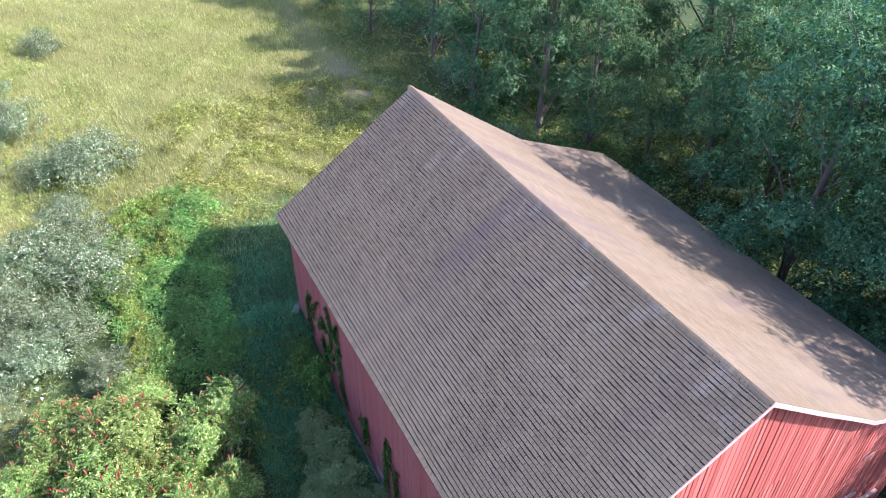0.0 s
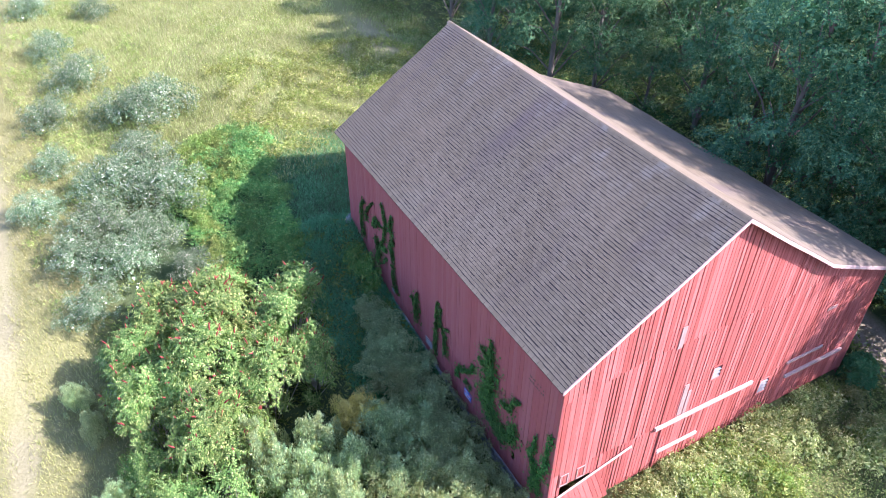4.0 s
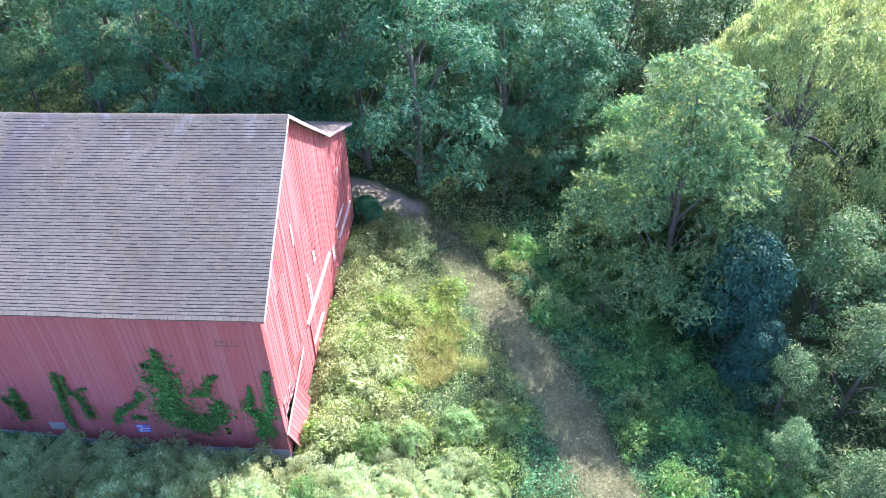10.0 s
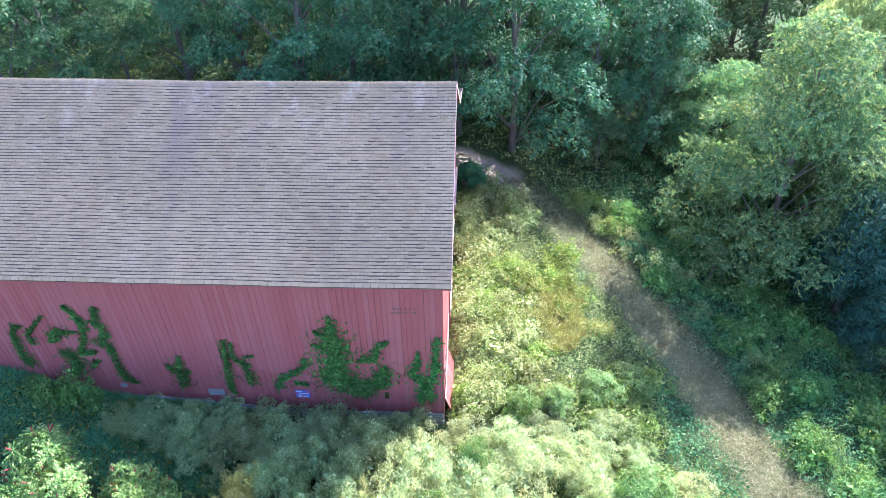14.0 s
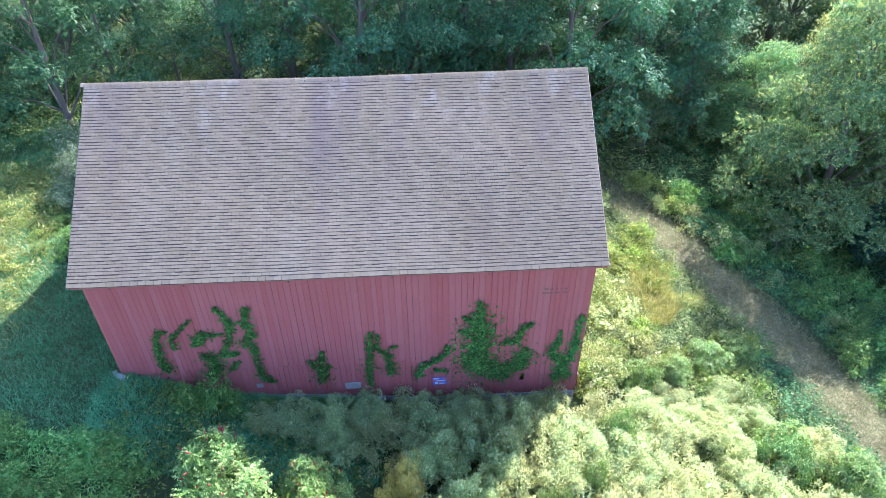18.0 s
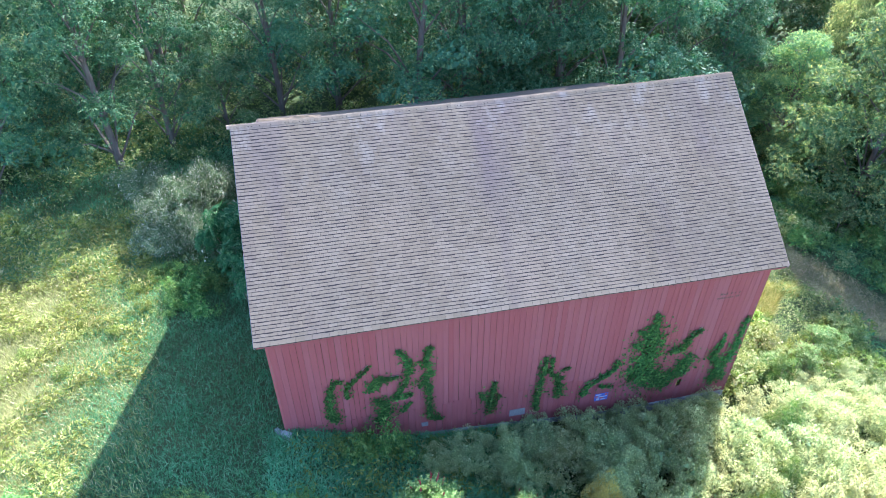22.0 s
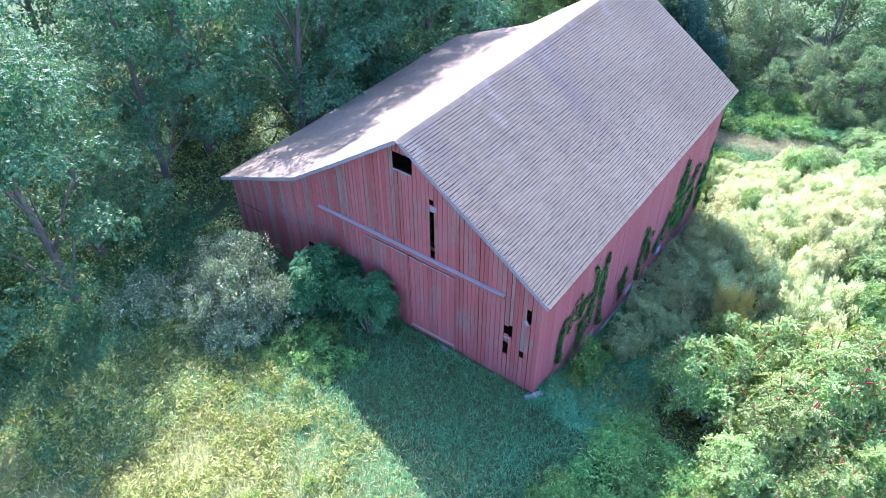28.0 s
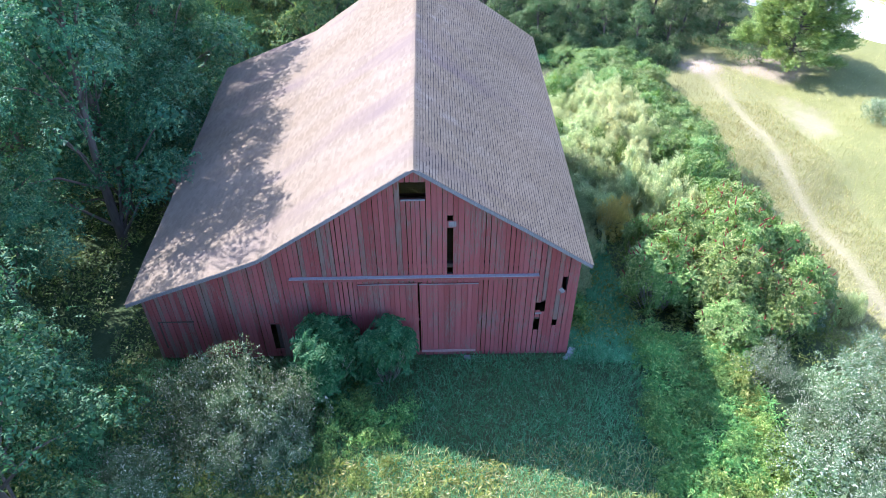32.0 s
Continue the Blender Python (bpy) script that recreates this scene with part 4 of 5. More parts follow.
# ---- plants: each kind is modelled in a few forms and set out as single things ----
def crown_lobes(rng, height, spread, base, count, flat=0.55):
    """Lobes of a crown from base to height, wider below the middle."""
    out = [(0, 0, base + (height - base) * 0.6, spread * 0.55, spread * 0.55, (height - base) * 0.38)]
    for i in range(count):
        u = (i + 0.5) / count
        a = i * 2.4 + rng.uniform(-0.5, 0.5)
        reach = spread * (0.25 + 0.6 * math.sin(math.pi * min(1, 0.25 + 0.75 * u)) * (1.05 - 0.55 * u))
        r = spread * rng.uniform(0.26, 0.42) * (1.15 - 0.5 * u)
        out.append((math.cos(a) * reach, math.sin(a) * reach, base + (height - base) * (0.1 + 0.8 * u), r, r, r * flat * rng.uniform(0.9, 1.4)))
    return out


def tufts(rng, shape, centres, outs, radius, per, size, squash=0.7, lift=0.5, droop=0.0, spread=0.6):
    """Round each centre a fuzzy head of leaves that open outwards; squash flattens it along its out direction."""
    i = np.repeat(np.arange(len(centres)), per)
    n = len(i)
    o = outs[i]
    d = unit(rng.normal(0, 1, (n, 3)) + o * spread)
    flat = d - o * (np.sum(d * o, 1) * (1 - squash))[:, None]
    pos = centres[i] + flat * (radius[i] * (0.3 + 0.7 * rng.random(n) ** 0.5))[:, None]
    tang = unit(np.cross(d, rng.normal(0, 1, (n, 3))))
    way = d * lift + tang * (1 - lift) + rng.normal(0, 0.2, (n, 3)) + np.array((0, 0, -droop))
    return scatter_leaves(rng, shape, pos, way, d * 0.6 + o * 0.6 + rng.normal(0, 0.25, (n, 3)), size * rng.uniform(0.65, 1.3, n))


def rosettes(rng, shape, centres, outs, per, size, lift=0.3):
    """At each centre a whorl of long leaves that radiate from the shoot's tip."""
    i = np.repeat(np.arange(len(centres)), per)
    n = len(i)
    o = unit(outs[i] + rng.normal(0, 0.08, (n, 3)))
    ref = unit(np.cross(o, np.array((0.31, 0.77, 0.2))))
    other = np.cross(o, ref)
    w = (np.arange(n) % per) * (6.283 / per) + np.repeat(rng.random(len(centres)) * 6.283, per) + rng.normal(0, 0.2, n)
    t = ref * np.cos(w)[:, None] + other * np.sin(w)[:, None]
    way = t + o * (lift * rng.uniform(0.2, 1.6, n))[:, None]
    pos = centres[i] - o * (rng.random(n) * 0.25 * size)[:, None]
    return scatter_leaves(rng, shape, pos, way, o, size * rng.uniform(0.75, 1.2, n))


def joined(*parts):
    vs, fs, k = [], [], 0
    for v, f in parts:
        vs.append(v), fs.append(f + k)
        k += len(v)
    return np.concatenate(vs), np.concatenate(fs)


def core_leaves(rng, L, count, size):
    """Broad leaves deep inside the lobes, which close the plant to the eye."""
    c, n = lobe_points(rng, [(x, y, z, a * 0.62, b * 0.62, c_ * 0.62) for x, y, z, a, b, c_ in L], count, 0.5, flat=0.6)
    return sprays(rng, sliver(0.8, 0.15), c, n, 5, size * 0.8, size, 0.5, 0.2)


def tree_form(name, label, category, seed, height, spread, base, lobes, pads, per, shape, size, mat, pad=0.75, squash=0.4, droop=0.25, girth=0.2, flat=0.55, core=0.5, group=""):
    """Trunk, limbs and a crown built of leafy pads along the skins of its lobes, with dark gaps between them."""
    rng = np.random.default_rng(seed)
    t = thing(name, label, category, group)
    L = crown_lobes(rng, height, spread, base, lobes, flat)
    lean = rng.normal(0, 0.05 * height, 2)
    trunk = [(lean[0] * u * u, lean[1] * u * u, height * 0.86 * u - 0.4 * (u == 0)) for u in np.linspace(0, 1, 8)]
    link_part("trunk", stem_mesh("trunk", [(trunk, [girth * (1.25 - 1.1 * u) for u in np.linspace(0, 1, 8)])], BARK, 8), t)
    for x, y, z, r, _, _ in L[1:]:
        z0 = max(base * 0.5, z - 0.35 * height * rng.uniform(0.4, 1))
        u = z0 / (height * 0.86)
        p0 = np.array((lean[0] * u * u, lean[1] * u * u, z0))
        p1 = np.array((x, y, z))
        mid = (p0 + p1) / 2 + np.array((0, 0, 0.12 * np.linalg.norm(p1 - p0)))
        g = girth * 0.42 * (1.1 - 0.6 * u)
        link_part("limb", stem_mesh("limb", [([p0, mid, p1], [g, g * 0.6, g * 0.2])], BARK, 5), t)
    c, n = lobe_points(rng, L, pads, 0.78, low=-0.35, flat=0.9)
    r = pad * rng.uniform(0.6, 1.35, len(c))
    leaves = tufts(rng, shape, c, unit(n + np.array((0, 0, 0.5))), r, per, size, squash, 0.4, droop, 0.3)
    v, f = joined(leaves, core_leaves(rng, L, int(pads * core), 0.27))
    link_part("crown", mesh_of("crown", v, f, mat), t)
    return t


def dome(rng, radius, height, count, head, lobes=7):
    """Places of shoot heads over an uneven shrub: a few lobes of differing size and height, and a skirt down its flanks."""
    L = []
    for i in range(lobes):
        a, q = i * 2.4 + rng.uniform(-0.6, 0.6), radius * math.sqrt((i + 0.2) / lobes) * rng.uniform(0.55, 0.85)
        r = radius * rng.uniform(0.26, 0.52)
        h = height * (1 - 0.5 * (q / radius) ** 2) * rng.uniform(0.72, 1.05)
        L.append((math.cos(a) * q, math.sin(a) * q, max(h - r * 0.9, 0.2 * h), r, r, min(r * 0.9, 0.8 * h)))
    c, o = lobe_points(rng, L, count, 0.9, low=-0.1, flat=0.5)
    k = rng.integers(0, lobes, count // 3)
    M, a = np.array(L)[k], rng.random(count // 3) * 6.283
    skirt = np.stack([M[:, 0] + np.cos(a) * M[:, 3], M[:, 1] + np.sin(a) * M[:, 3], M[:, 2] * rng.uniform(0.2, 1.0, len(k))], -1)
    c = np.concatenate([c - np.array((0, 0, head * 0.4)), skirt])
    o = np.concatenate([o, unit(np.stack([np.cos(a), np.sin(a), np.full(len(k), 0.6)], -1))])
    c[:, 2] = np.maximum(c[:, 2], head * 0.3)
    return c, o, L


def shrub_stems(rng, t, c, mat, thick=0.012):
    stems = []
    for x, y, z in c[::3]:
        stems.append(([(x * 0.25, y * 0.25, -0.2), (x * 0.7, y * 0.7, z * 0.55), (x, y, z)], [thick, thick * 0.7, thick * 0.25]))
    tagged(link_part("stem", stem_mesh("stem", stems, mat, 3), t), kind="stuff")


def tuft_form(seed, radius, height, count, head, per, leaf, kind, squash=0.85, lift=0.55, core=40, lobes=7):
    """A shrub of rounded leafy heads; kind: its name, label, group, material and leaf shape."""
    rng = np.random.default_rng(seed)
    name, label, group, mat, shape = kind
    t = thing(name, label, "shrub", group)
    c, o, L = dome(rng, radius, height, count, head, lobes)
    shrub_stems(rng, t, c, GREENSTEM)
    leaves = tufts(rng, shape, c, o, head * rng.uniform(0.55, 1.45, len(c)), per, leaf, squash, lift)
    v, f = joined(leaves, core_leaves(rng, L, core, min(0.26, leaf * 2.2)))
    link_part("foliage", mesh_of("foliage", v, f, mat), t)
    return t


def rosette_form(name, label, seed, radius, height, count, per, shape, size, mat, group="", fruit=0.0, lift=0.3, lobes=8):
    """A shrub of leafy stems that each end in a whorl of long feathery leaves, some with an upright seed head."""
    rng = np.random.default_rng(seed)
    t = thing(name, label, "shrub", group)
    c, o, L = dome(rng, radius, height, count, size * 0.5, lobes)
    shrub_stems(rng, t, c, TWIG, 0.03)
    under = c - o * size * 0.55
    v, f = joined(rosettes(rng, shape, c, o, per, size, lift), rosettes(rng, shape, under[::2], o[::2], per - 1, size, 0.0), core_leaves(rng, L, count // 2, 0.26))
    link_part("foliage", mesh_of("foliage", v, f, mat), t)
    if fruit:
        vs, fs, q = [], [], 0
        for (x, y, z), w in zip(c[:count], o):
            if rng.random() > fruit:
                continue
            h, w = rng.uniform(0.17, 0.26), w + rng.normal(0, 0.2, 3)
            p = np.array((x, y, z))
            a_, b_ = tube([p, p + w * h * 0.45, p + w * h * 1.1], [0.024, 0.036, 0.01], 4)
            vs.append(a_), fs.append(b_ + q)
            q += len(a_)
        ob = link_part("seed_head_fringe", mesh_of("fruit_stuff", np.concatenate(vs), np.concatenate(fs), FRUIT), t, "dark red upright sumac seed heads")
        ob["kind"] = "stuff"
    return t


PIN4, PIN3 = pinnate(4, 0.3, 0.2, 0.24), pinnate(3, 0.3, 0.25, 0.27)
OVAL, NARROW = sliver(0.6), sliver(0.3, 0.2)
USED = set()


def plant(form, x, y, scale=1.0, turn=None, sink=0.0, label="", stretch=1.0, top=None, tall=1.0):
    """Sets a form out on the ground: first the form itself, then copies of it. top: the height that a form tall metres high grows to."""
    if top is not None:
        stretch = (top - float(land(x, y))) / tall / scale
    turn = turn if turn is not None else (x * 37.0 + y * 53.0) % 360
    m = pose(x, y, float(land(x, y)) - sink, 0, 0, turn)
    if form.name in USED:
        ob = form.copy()
        scene.collection.objects.link(ob)
        for child in form.children:
            c = child.copy()
            scene.collection.objects.link(c)
            c.parent = ob
    else:
        USED.add(form.name)
        ob = form
    ob.matrix_basis = m @ Matrix.Diagonal((scale, scale, scale * stretch, 1))
    if label:
        ob["label"] = label
    return ob


WOOD = "trees of the wood"
locusts = [tree_form("locust_tree", "tall dark green locust tree with feathery layered leaves", "tree", 100 + i, 17.0, 4.6, 1.0, 17, 240, 29, PIN3, 0.31, LOCUST, 0.72, 0.4, group=WOOD, core=2.4) for i in range(4)]
woods = [tree_form("woodland_tree", "dense green broadleaf tree at the edge of the wood", "tree", 120 + i, 11.0, 3.6, 0.2, 14, 165, 60, OVAL, 0.19, WOODLAND, 0.55, 0.6, girth=0.16, flat=0.7, group=WOOD, core=1.5) for i in range(3)]
far_trees = [tree_form("woodland_tree", "green broadleaf tree deep in the wood", "tree", 130 + i, 15.0, 4.6, 0.6, 12, 170, 46, OVAL, 0.29, WOODLAND if i else LOCUST, 0.8, 0.5, flat=0.6, group=WOOD, core=1.4) for i in range(3)]
light_locust = tree_form("locust_tree", "sunlit yellow-green locust tree with layered feathery branches", "tree", 141, 16.0, 6.4, 0.4, 30, 460, 34, PIN4, 0.37, LOCUST_LIGHT, 0.85, 0.2, 0.12, flat=0.36, core=2.4)


def place_wood():
    rng = np.random.default_rng(77)
    # the edge trees, tall enough to shade the roof, then rows behind
    for x, y, s in ((30.3, 3.0, 1.2), (31.0, 10.5, 1.2), (30.6, 14.0, 1.12), (31.2, 6.9, 1.15), (29.8, 17.5, 1.2), (33.5, 22.5, 1.0), (35.0, 6.5, 1.1), (35.5, 14.0, 1.1), (34.0, -3.0, 1.0), (33.2, -7.0, 0.8),
                    (26.5, 36.0, 0.92), (28.5, 43.5, 0.9), (25.5, 50.0, 0.85), (31.0, 53.0, 1.0), (27.5, 60.0, 1.0), (33.0, 38.0, 1.0), (38.0, 33.0, 1.05), (28.6, 33.2, 0.8), (32.6, 26.4, 0.95), (24.9, 42.4, 0.82), (30.5, 47.5, 0.9)):
        i = int(rng.integers(0, 4))
        plant(locusts[i], x, y, s * rng.uniform(0.94, 1.06))
    for k in range(22):
        x, y = 38 + 5.6 * (k % 4) + rng.uniform(-1.5, 1.5), -22 + 13.5 * (k // 4) + rng.uniform(-3, 3) + 3 * (k % 2)
        plant(far_trees[int(rng.integers(0, 3))], x, y, rng.uniform(0.95, 1.2))
    for k in range(24):
        x, y = -24 + 6.4 * (k % 12) + rng.uniform(-2, 2), -29 - 7.5 * (k // 12) + rng.uniform(-2, 2)
        if x < -14 and k // 12 == 0:
            continue
        plant(far_trees[int(rng.integers(0, 3))], x, y, rng.uniform(0.75, 1.05))
    for x, y, s in ((34.0, -8.5, 0.8), (30.0, -16.5, 0.8), (24.0, -20.5, 0.75), (35.5, -20.0, 1.0), (29.0, -26.0, 1.0), (17.5, -23.5, 0.8), (10.0, -23.0, 0.7), (3.5, -21.0, 0.6), (-3.0, -21.5, 0.65),
                    (-9.0, -22.0, 0.6), (-15.0, -24.0, 0.6), (-17.5, -21.0, 0.5), (-19.5, -24.5, 0.6), (-16.0, -28.0, 0.75), (-21.5, -29.5, 0.7), (-12.0, -19.5, 0.55), (-8.5, -18.5, 0.5), (-5.0, -18.0, 0.55), (-1.5, -17.5, 0.5), (1.5, -18.5, 0.6), (5.5, -18.0, 0.55), (-6.5, -25.5, 0.8), (0.5, -25.0, 0.85), (-12.5, -27.0, 0.8), (22.5, 56.0, 0.6), (21.5, 64.0, 0.7), (12.0, -30.0, 1.0), (0.0, -29.0, 0.9), (-10.0, -31.0, 0.9), (22.0, -31.0, 1.0), (31.0, 30.0, 0.6), (29.5, -3.0, 0.55), (38.5, 20.0, 0.8), (37.0, 1.5, 0.8), (24.0, 74.0, 1.0), (14.0, 80.0, 0.9), (5.0, 84.0, 0.8), (-6.0, 82.0, 0.7)):
        plant(woods[int(rng.integers(0, 3))], x, y, s * rng.uniform(0.92, 1.08))
    for x, y, s in ((46.0, -4.0, 1.2), (51.0, -10.0, 1.1), (45.0, -13.0, 1.1), (56.0, -3.0, 1.2), (58.0, -14.0, 1.2), (50.0, 2.0, 1.2), (63.0, -8.0, 1.3), (47.0, -21.0, 1.2), (60.0, 6.0, 1.3), (41.0, -7.0, 1.05)):
        plant(far_trees[int(rng.integers(0, 3))], x, y, s)
    plant(light_locust, 22.3, -13.0, 0.93, 20, stretch=1.08)
    plant(light_locust, 30.2, -11.6, 0.6, 140, label="small yellow-green tree behind the larger locust")
    for x, y, s in ((21.5, -17.0, 0.85), (27.0, -17.5, 0.95), (18.0, -20.5, 0.9), (12.0, -17.0, 0.5), (8.0, -16.0, 0.42), (4.0, -15.5, 0.4), (12.5, -20.5, 0.75), (18.5, -8.6, 0.3)):
        plant(woods[int(rng.integers(0, 3))], x, y, s)


place_wood()


def willow_tree():
    """A weeping willow: curtains of narrow leaves hang from arching limbs."""
    rng = np.random.default_rng(150)
    t = thing("willow_tree", "yellow-green weeping willow with hanging curtains of leaves", "tree")
    link_part("trunk", stem_mesh("trunk", [([(0, 0, -0.4), (0.2, 0.1, 3), (0.4, 0.0, 8)], [0.5, 0.4, 0.2])], BARK, 8), t)
    pos, way = [], []
    for i in range(120):
        a, reach, z = i * 2.4, 5.8 * math.sqrt((i + 0.5) / 120), 13.8 - 8.5 * (i / 120) ** 1.5 + rng.normal(0, 0.7)
        tip = np.array((math.cos(a) * reach, math.sin(a) * reach, z))
        if i % 12 == 0:
            link_part("limb", stem_mesh("limb", [([(0.3, 0, 6.5), tip * (0.5, 0.5, 0.85) + np.array((0, 0, 1.2)), tip], [0.14, 0.08, 0.03])], BARK, 5), t)
        for j in range(20):
            w = a + rng.normal(0, 0.9)
            drop, out = rng.uniform(0.7, 2.6), rng.uniform(0.2, 1.1)
            n = int(drop * 22) + 8
            u = rng.random(n)
            arch = np.sin(u * 2.2)
            pos.append(tip + np.stack([math.cos(w) * arch * out, math.sin(w) * arch * out, 0.35 * np.sin(u * 3.1) - u * u * drop], -1) + rng.normal(0, 0.09, (n, 3)))
    pos = np.concatenate(pos)
    n = len(pos)
    way = np.stack([rng.normal(0, 0.6, n), rng.normal(0, 0.6, n), np.full(n, -1.0)], -1)
    v, f = scatter_leaves(rng, sliver(0.4, 0.0), pos, way, rng.normal(0, 1, (n, 3)), rng.uniform(0.12, 0.25, n))
    link_part("crown", mesh_of("crown", v, f, WILLOW), t)
    return t


plant(willow_tree(), 29.5, -21.5, 1.2)


def vine_mound():
    """A dead tree buried under dark vines."""
    rng = np.random.default_rng(160)
    t = thing("vine_covered_tree", "dark blue-green tree wholly draped in vines", "tree")
    link_part("trunk", stem_mesh("trunk", [([(0, 0, -0.4), (0.1, 0, 3), (0, 0.2, 6)], [0.2, 0.16, 0.08])], BARK, 7), t)
    L = [(0, 0, 3.4, 1.5, 1.5, 3.2)]
    for i in range(16):
        a, u = i * 2.4, (i + 0.5) / 16
        q = (0.5 + 1.7 * (1 - u) ** 0.8) * rng.uniform(0.75, 1.15)
        r = rng.uniform(0.55, 1.05)
        L.append((math.cos(a) * q, math.sin(a) * q, 0.8 + 6.2 * u, r, r, r * rng.uniform(1.2, 2.0)))
    c, n = lobe_points(rng, L, 1500, 0.8, low=-0.7, flat=0.2)
    v, f = sprays(rng, sliver(0.6, 0.2), c, n, 15, 0.3, 0.17, 1.2, 0.1)
    link_part("vine_curtain", mesh_of("vine_curtain", v, f, DARKVINE), t)
    return t


mound = vine_mound()
plant(mound, 16.6, -15.6, 1.12, 30)
plant(mound, 13.6, -15.9, 0.7, 160)


def pine_tree():
    rng = np.random.default_rng(170)
    t = thing("pine_tree", "young white pine with soft whorled branches", "tree")
    H = 9.0
    link_part("trunk", stem_mesh("trunk", [([(0, 0, -0.3), (0, 0.05, H * 0.5), (0, 0, H)], [0.2, 0.13, 0.02])], BARK, 7), t)
    pos, way = [], []
    for k in range(17):
        z = 0.9 + (H - 1.1) * k / 16
        reach = 3.7 * (1 - z / H) ** 0.75 + 0.35
        for j in range(7):
            a = j * 0.9 + k * 0.55 + rng.normal(0, 0.3)
            r = reach * rng.uniform(0.75, 1.1)
            end = np.array((math.cos(a) * r, math.sin(a) * r, z + 0.22 * r))
            link_part("branch", stem_mesh("branch", [([(0, 0, z), tuple(end * (0.5, 0.5, 1) - np.array((0, 0, 0.12 * r))), tuple(end)], [0.04, 0.03, 0.01])], BARK, 4), t)
            n = int(75 * r)
            u = 0.25 + 0.75 * np.sqrt(rng.random(n))
            p = np.array((0, 0, z)) * (1 - u[:, None]) + end * u[:, None] + rng.normal(0, 0.22, (n, 3)) * (1.2, 1.2, 0.8)
            pos.append(p)
            way.append(np.stack([np.full(n, math.cos(a)), np.full(n, math.sin(a)), np.full(n, 0.5)], -1) + rng.normal(0, 0.5, (n, 3)))
    pos, way = np.concatenate(pos), np.concatenate(way)
    v, f = scatter_leaves(rng, pinnate(3, 0.4, -0.1, 0.25), pos, way, np.array((0, 0, 1.0)) + rng.normal(0, 0.4, pos.shape), rng.uniform(0.22, 0.38, len(pos)))
    link_part("needles", mesh_of("needles", v, f, PINE), t)
    return t


plant(pine_tree(), -22.6, -14.8, 1.35)

THICKET = "thicket beside the barn"
sumacs = [rosette_form("sumac", "sumac with long feathery leaves and red seed heads", 200 + i, 2.25, 4.4, 120, 9, pinnate(5, 0.19, 0.12, 0.15), 0.47, SUMAC, "sumacs with seed heads", 0.5, 0.3, 11) for i in range(3)]
greens = [rosette_form("green_sumac", "dense rounded deep green sumac shrub", 220 + i, 2.35, 2.6, 108, 8, pinnate(4, 0.19, 0.12, 0.18), 0.38, SUMAC_DENSE, THICKET, 0.0, 0.3, 9) for i in range(3)]
feathers = [tuft_form(240 + i, 1.6, 1.9, 62, 0.27, 165, 0.092, ("feathery_shrub", "pale yellow-green feathery shrub in a thicket", THICKET, FEATHER, sliver(0.4, 0.3)), 1.1, 0.75, 60, 9) for i in range(4)]
olives = [tuft_form(260 + i, 2.2, 2.5, 92, 0.3, 105, 0.082, ("silvery_shrub", "silvery grey-green shrub with fine leaves", "silvery shrubs", OLIVE, OVAL), 1.3, 0.7, 90, 10) for i in range(3)]
saplings = [rosette_form("sapling", "dark green sapling with long compound leaves by the barn door", 280 + i, 1.9, 4.0, 110, 8, pinnate(5, 0.27, 0.25, 0.19), 0.5, SAPLING, "", 0.0, 0.2, 9) for i in range(2)]
weeds = [tuft_form(290 + i, 1.0, 1.0, 24, 0.2, 48, 0.105, ("weed_clump", "clump of leafy bright green weeds", "weed clumps", WEED, OVAL), 1.2, 0.65, 14, 6) for i in range(3)]
pales = [tuft_form(296 + i, 1.0, 1.0, 26, 0.22, 60, 0.095, ("weed_clump", "clump of pale green leafy weeds", "weed clumps", BUSHWEED, OVAL), 1.2, 0.65, 14, 6) for i in range(2)]
banks = [tuft_form(286 + i, 1.0, 1.0, 28, 0.19, 48, 0.1, ("weed_clump", "clump of deep green nettle-like weeds", "weed clumps", SHADE_TONED_WEED, sliver(0.42, 0.15)), 1.4, 0.7, 12, 7) for i in range(2)]
brights = [tuft_form(270 + i, 2.3, 3.4, 80, 0.38, 80, 0.14, ("field_shrub", "green leafy shrub along the field edge", "shrubs along the field", WOODLAND, OVAL), 1.0, 0.6, 90, 10) for i in range(2)]


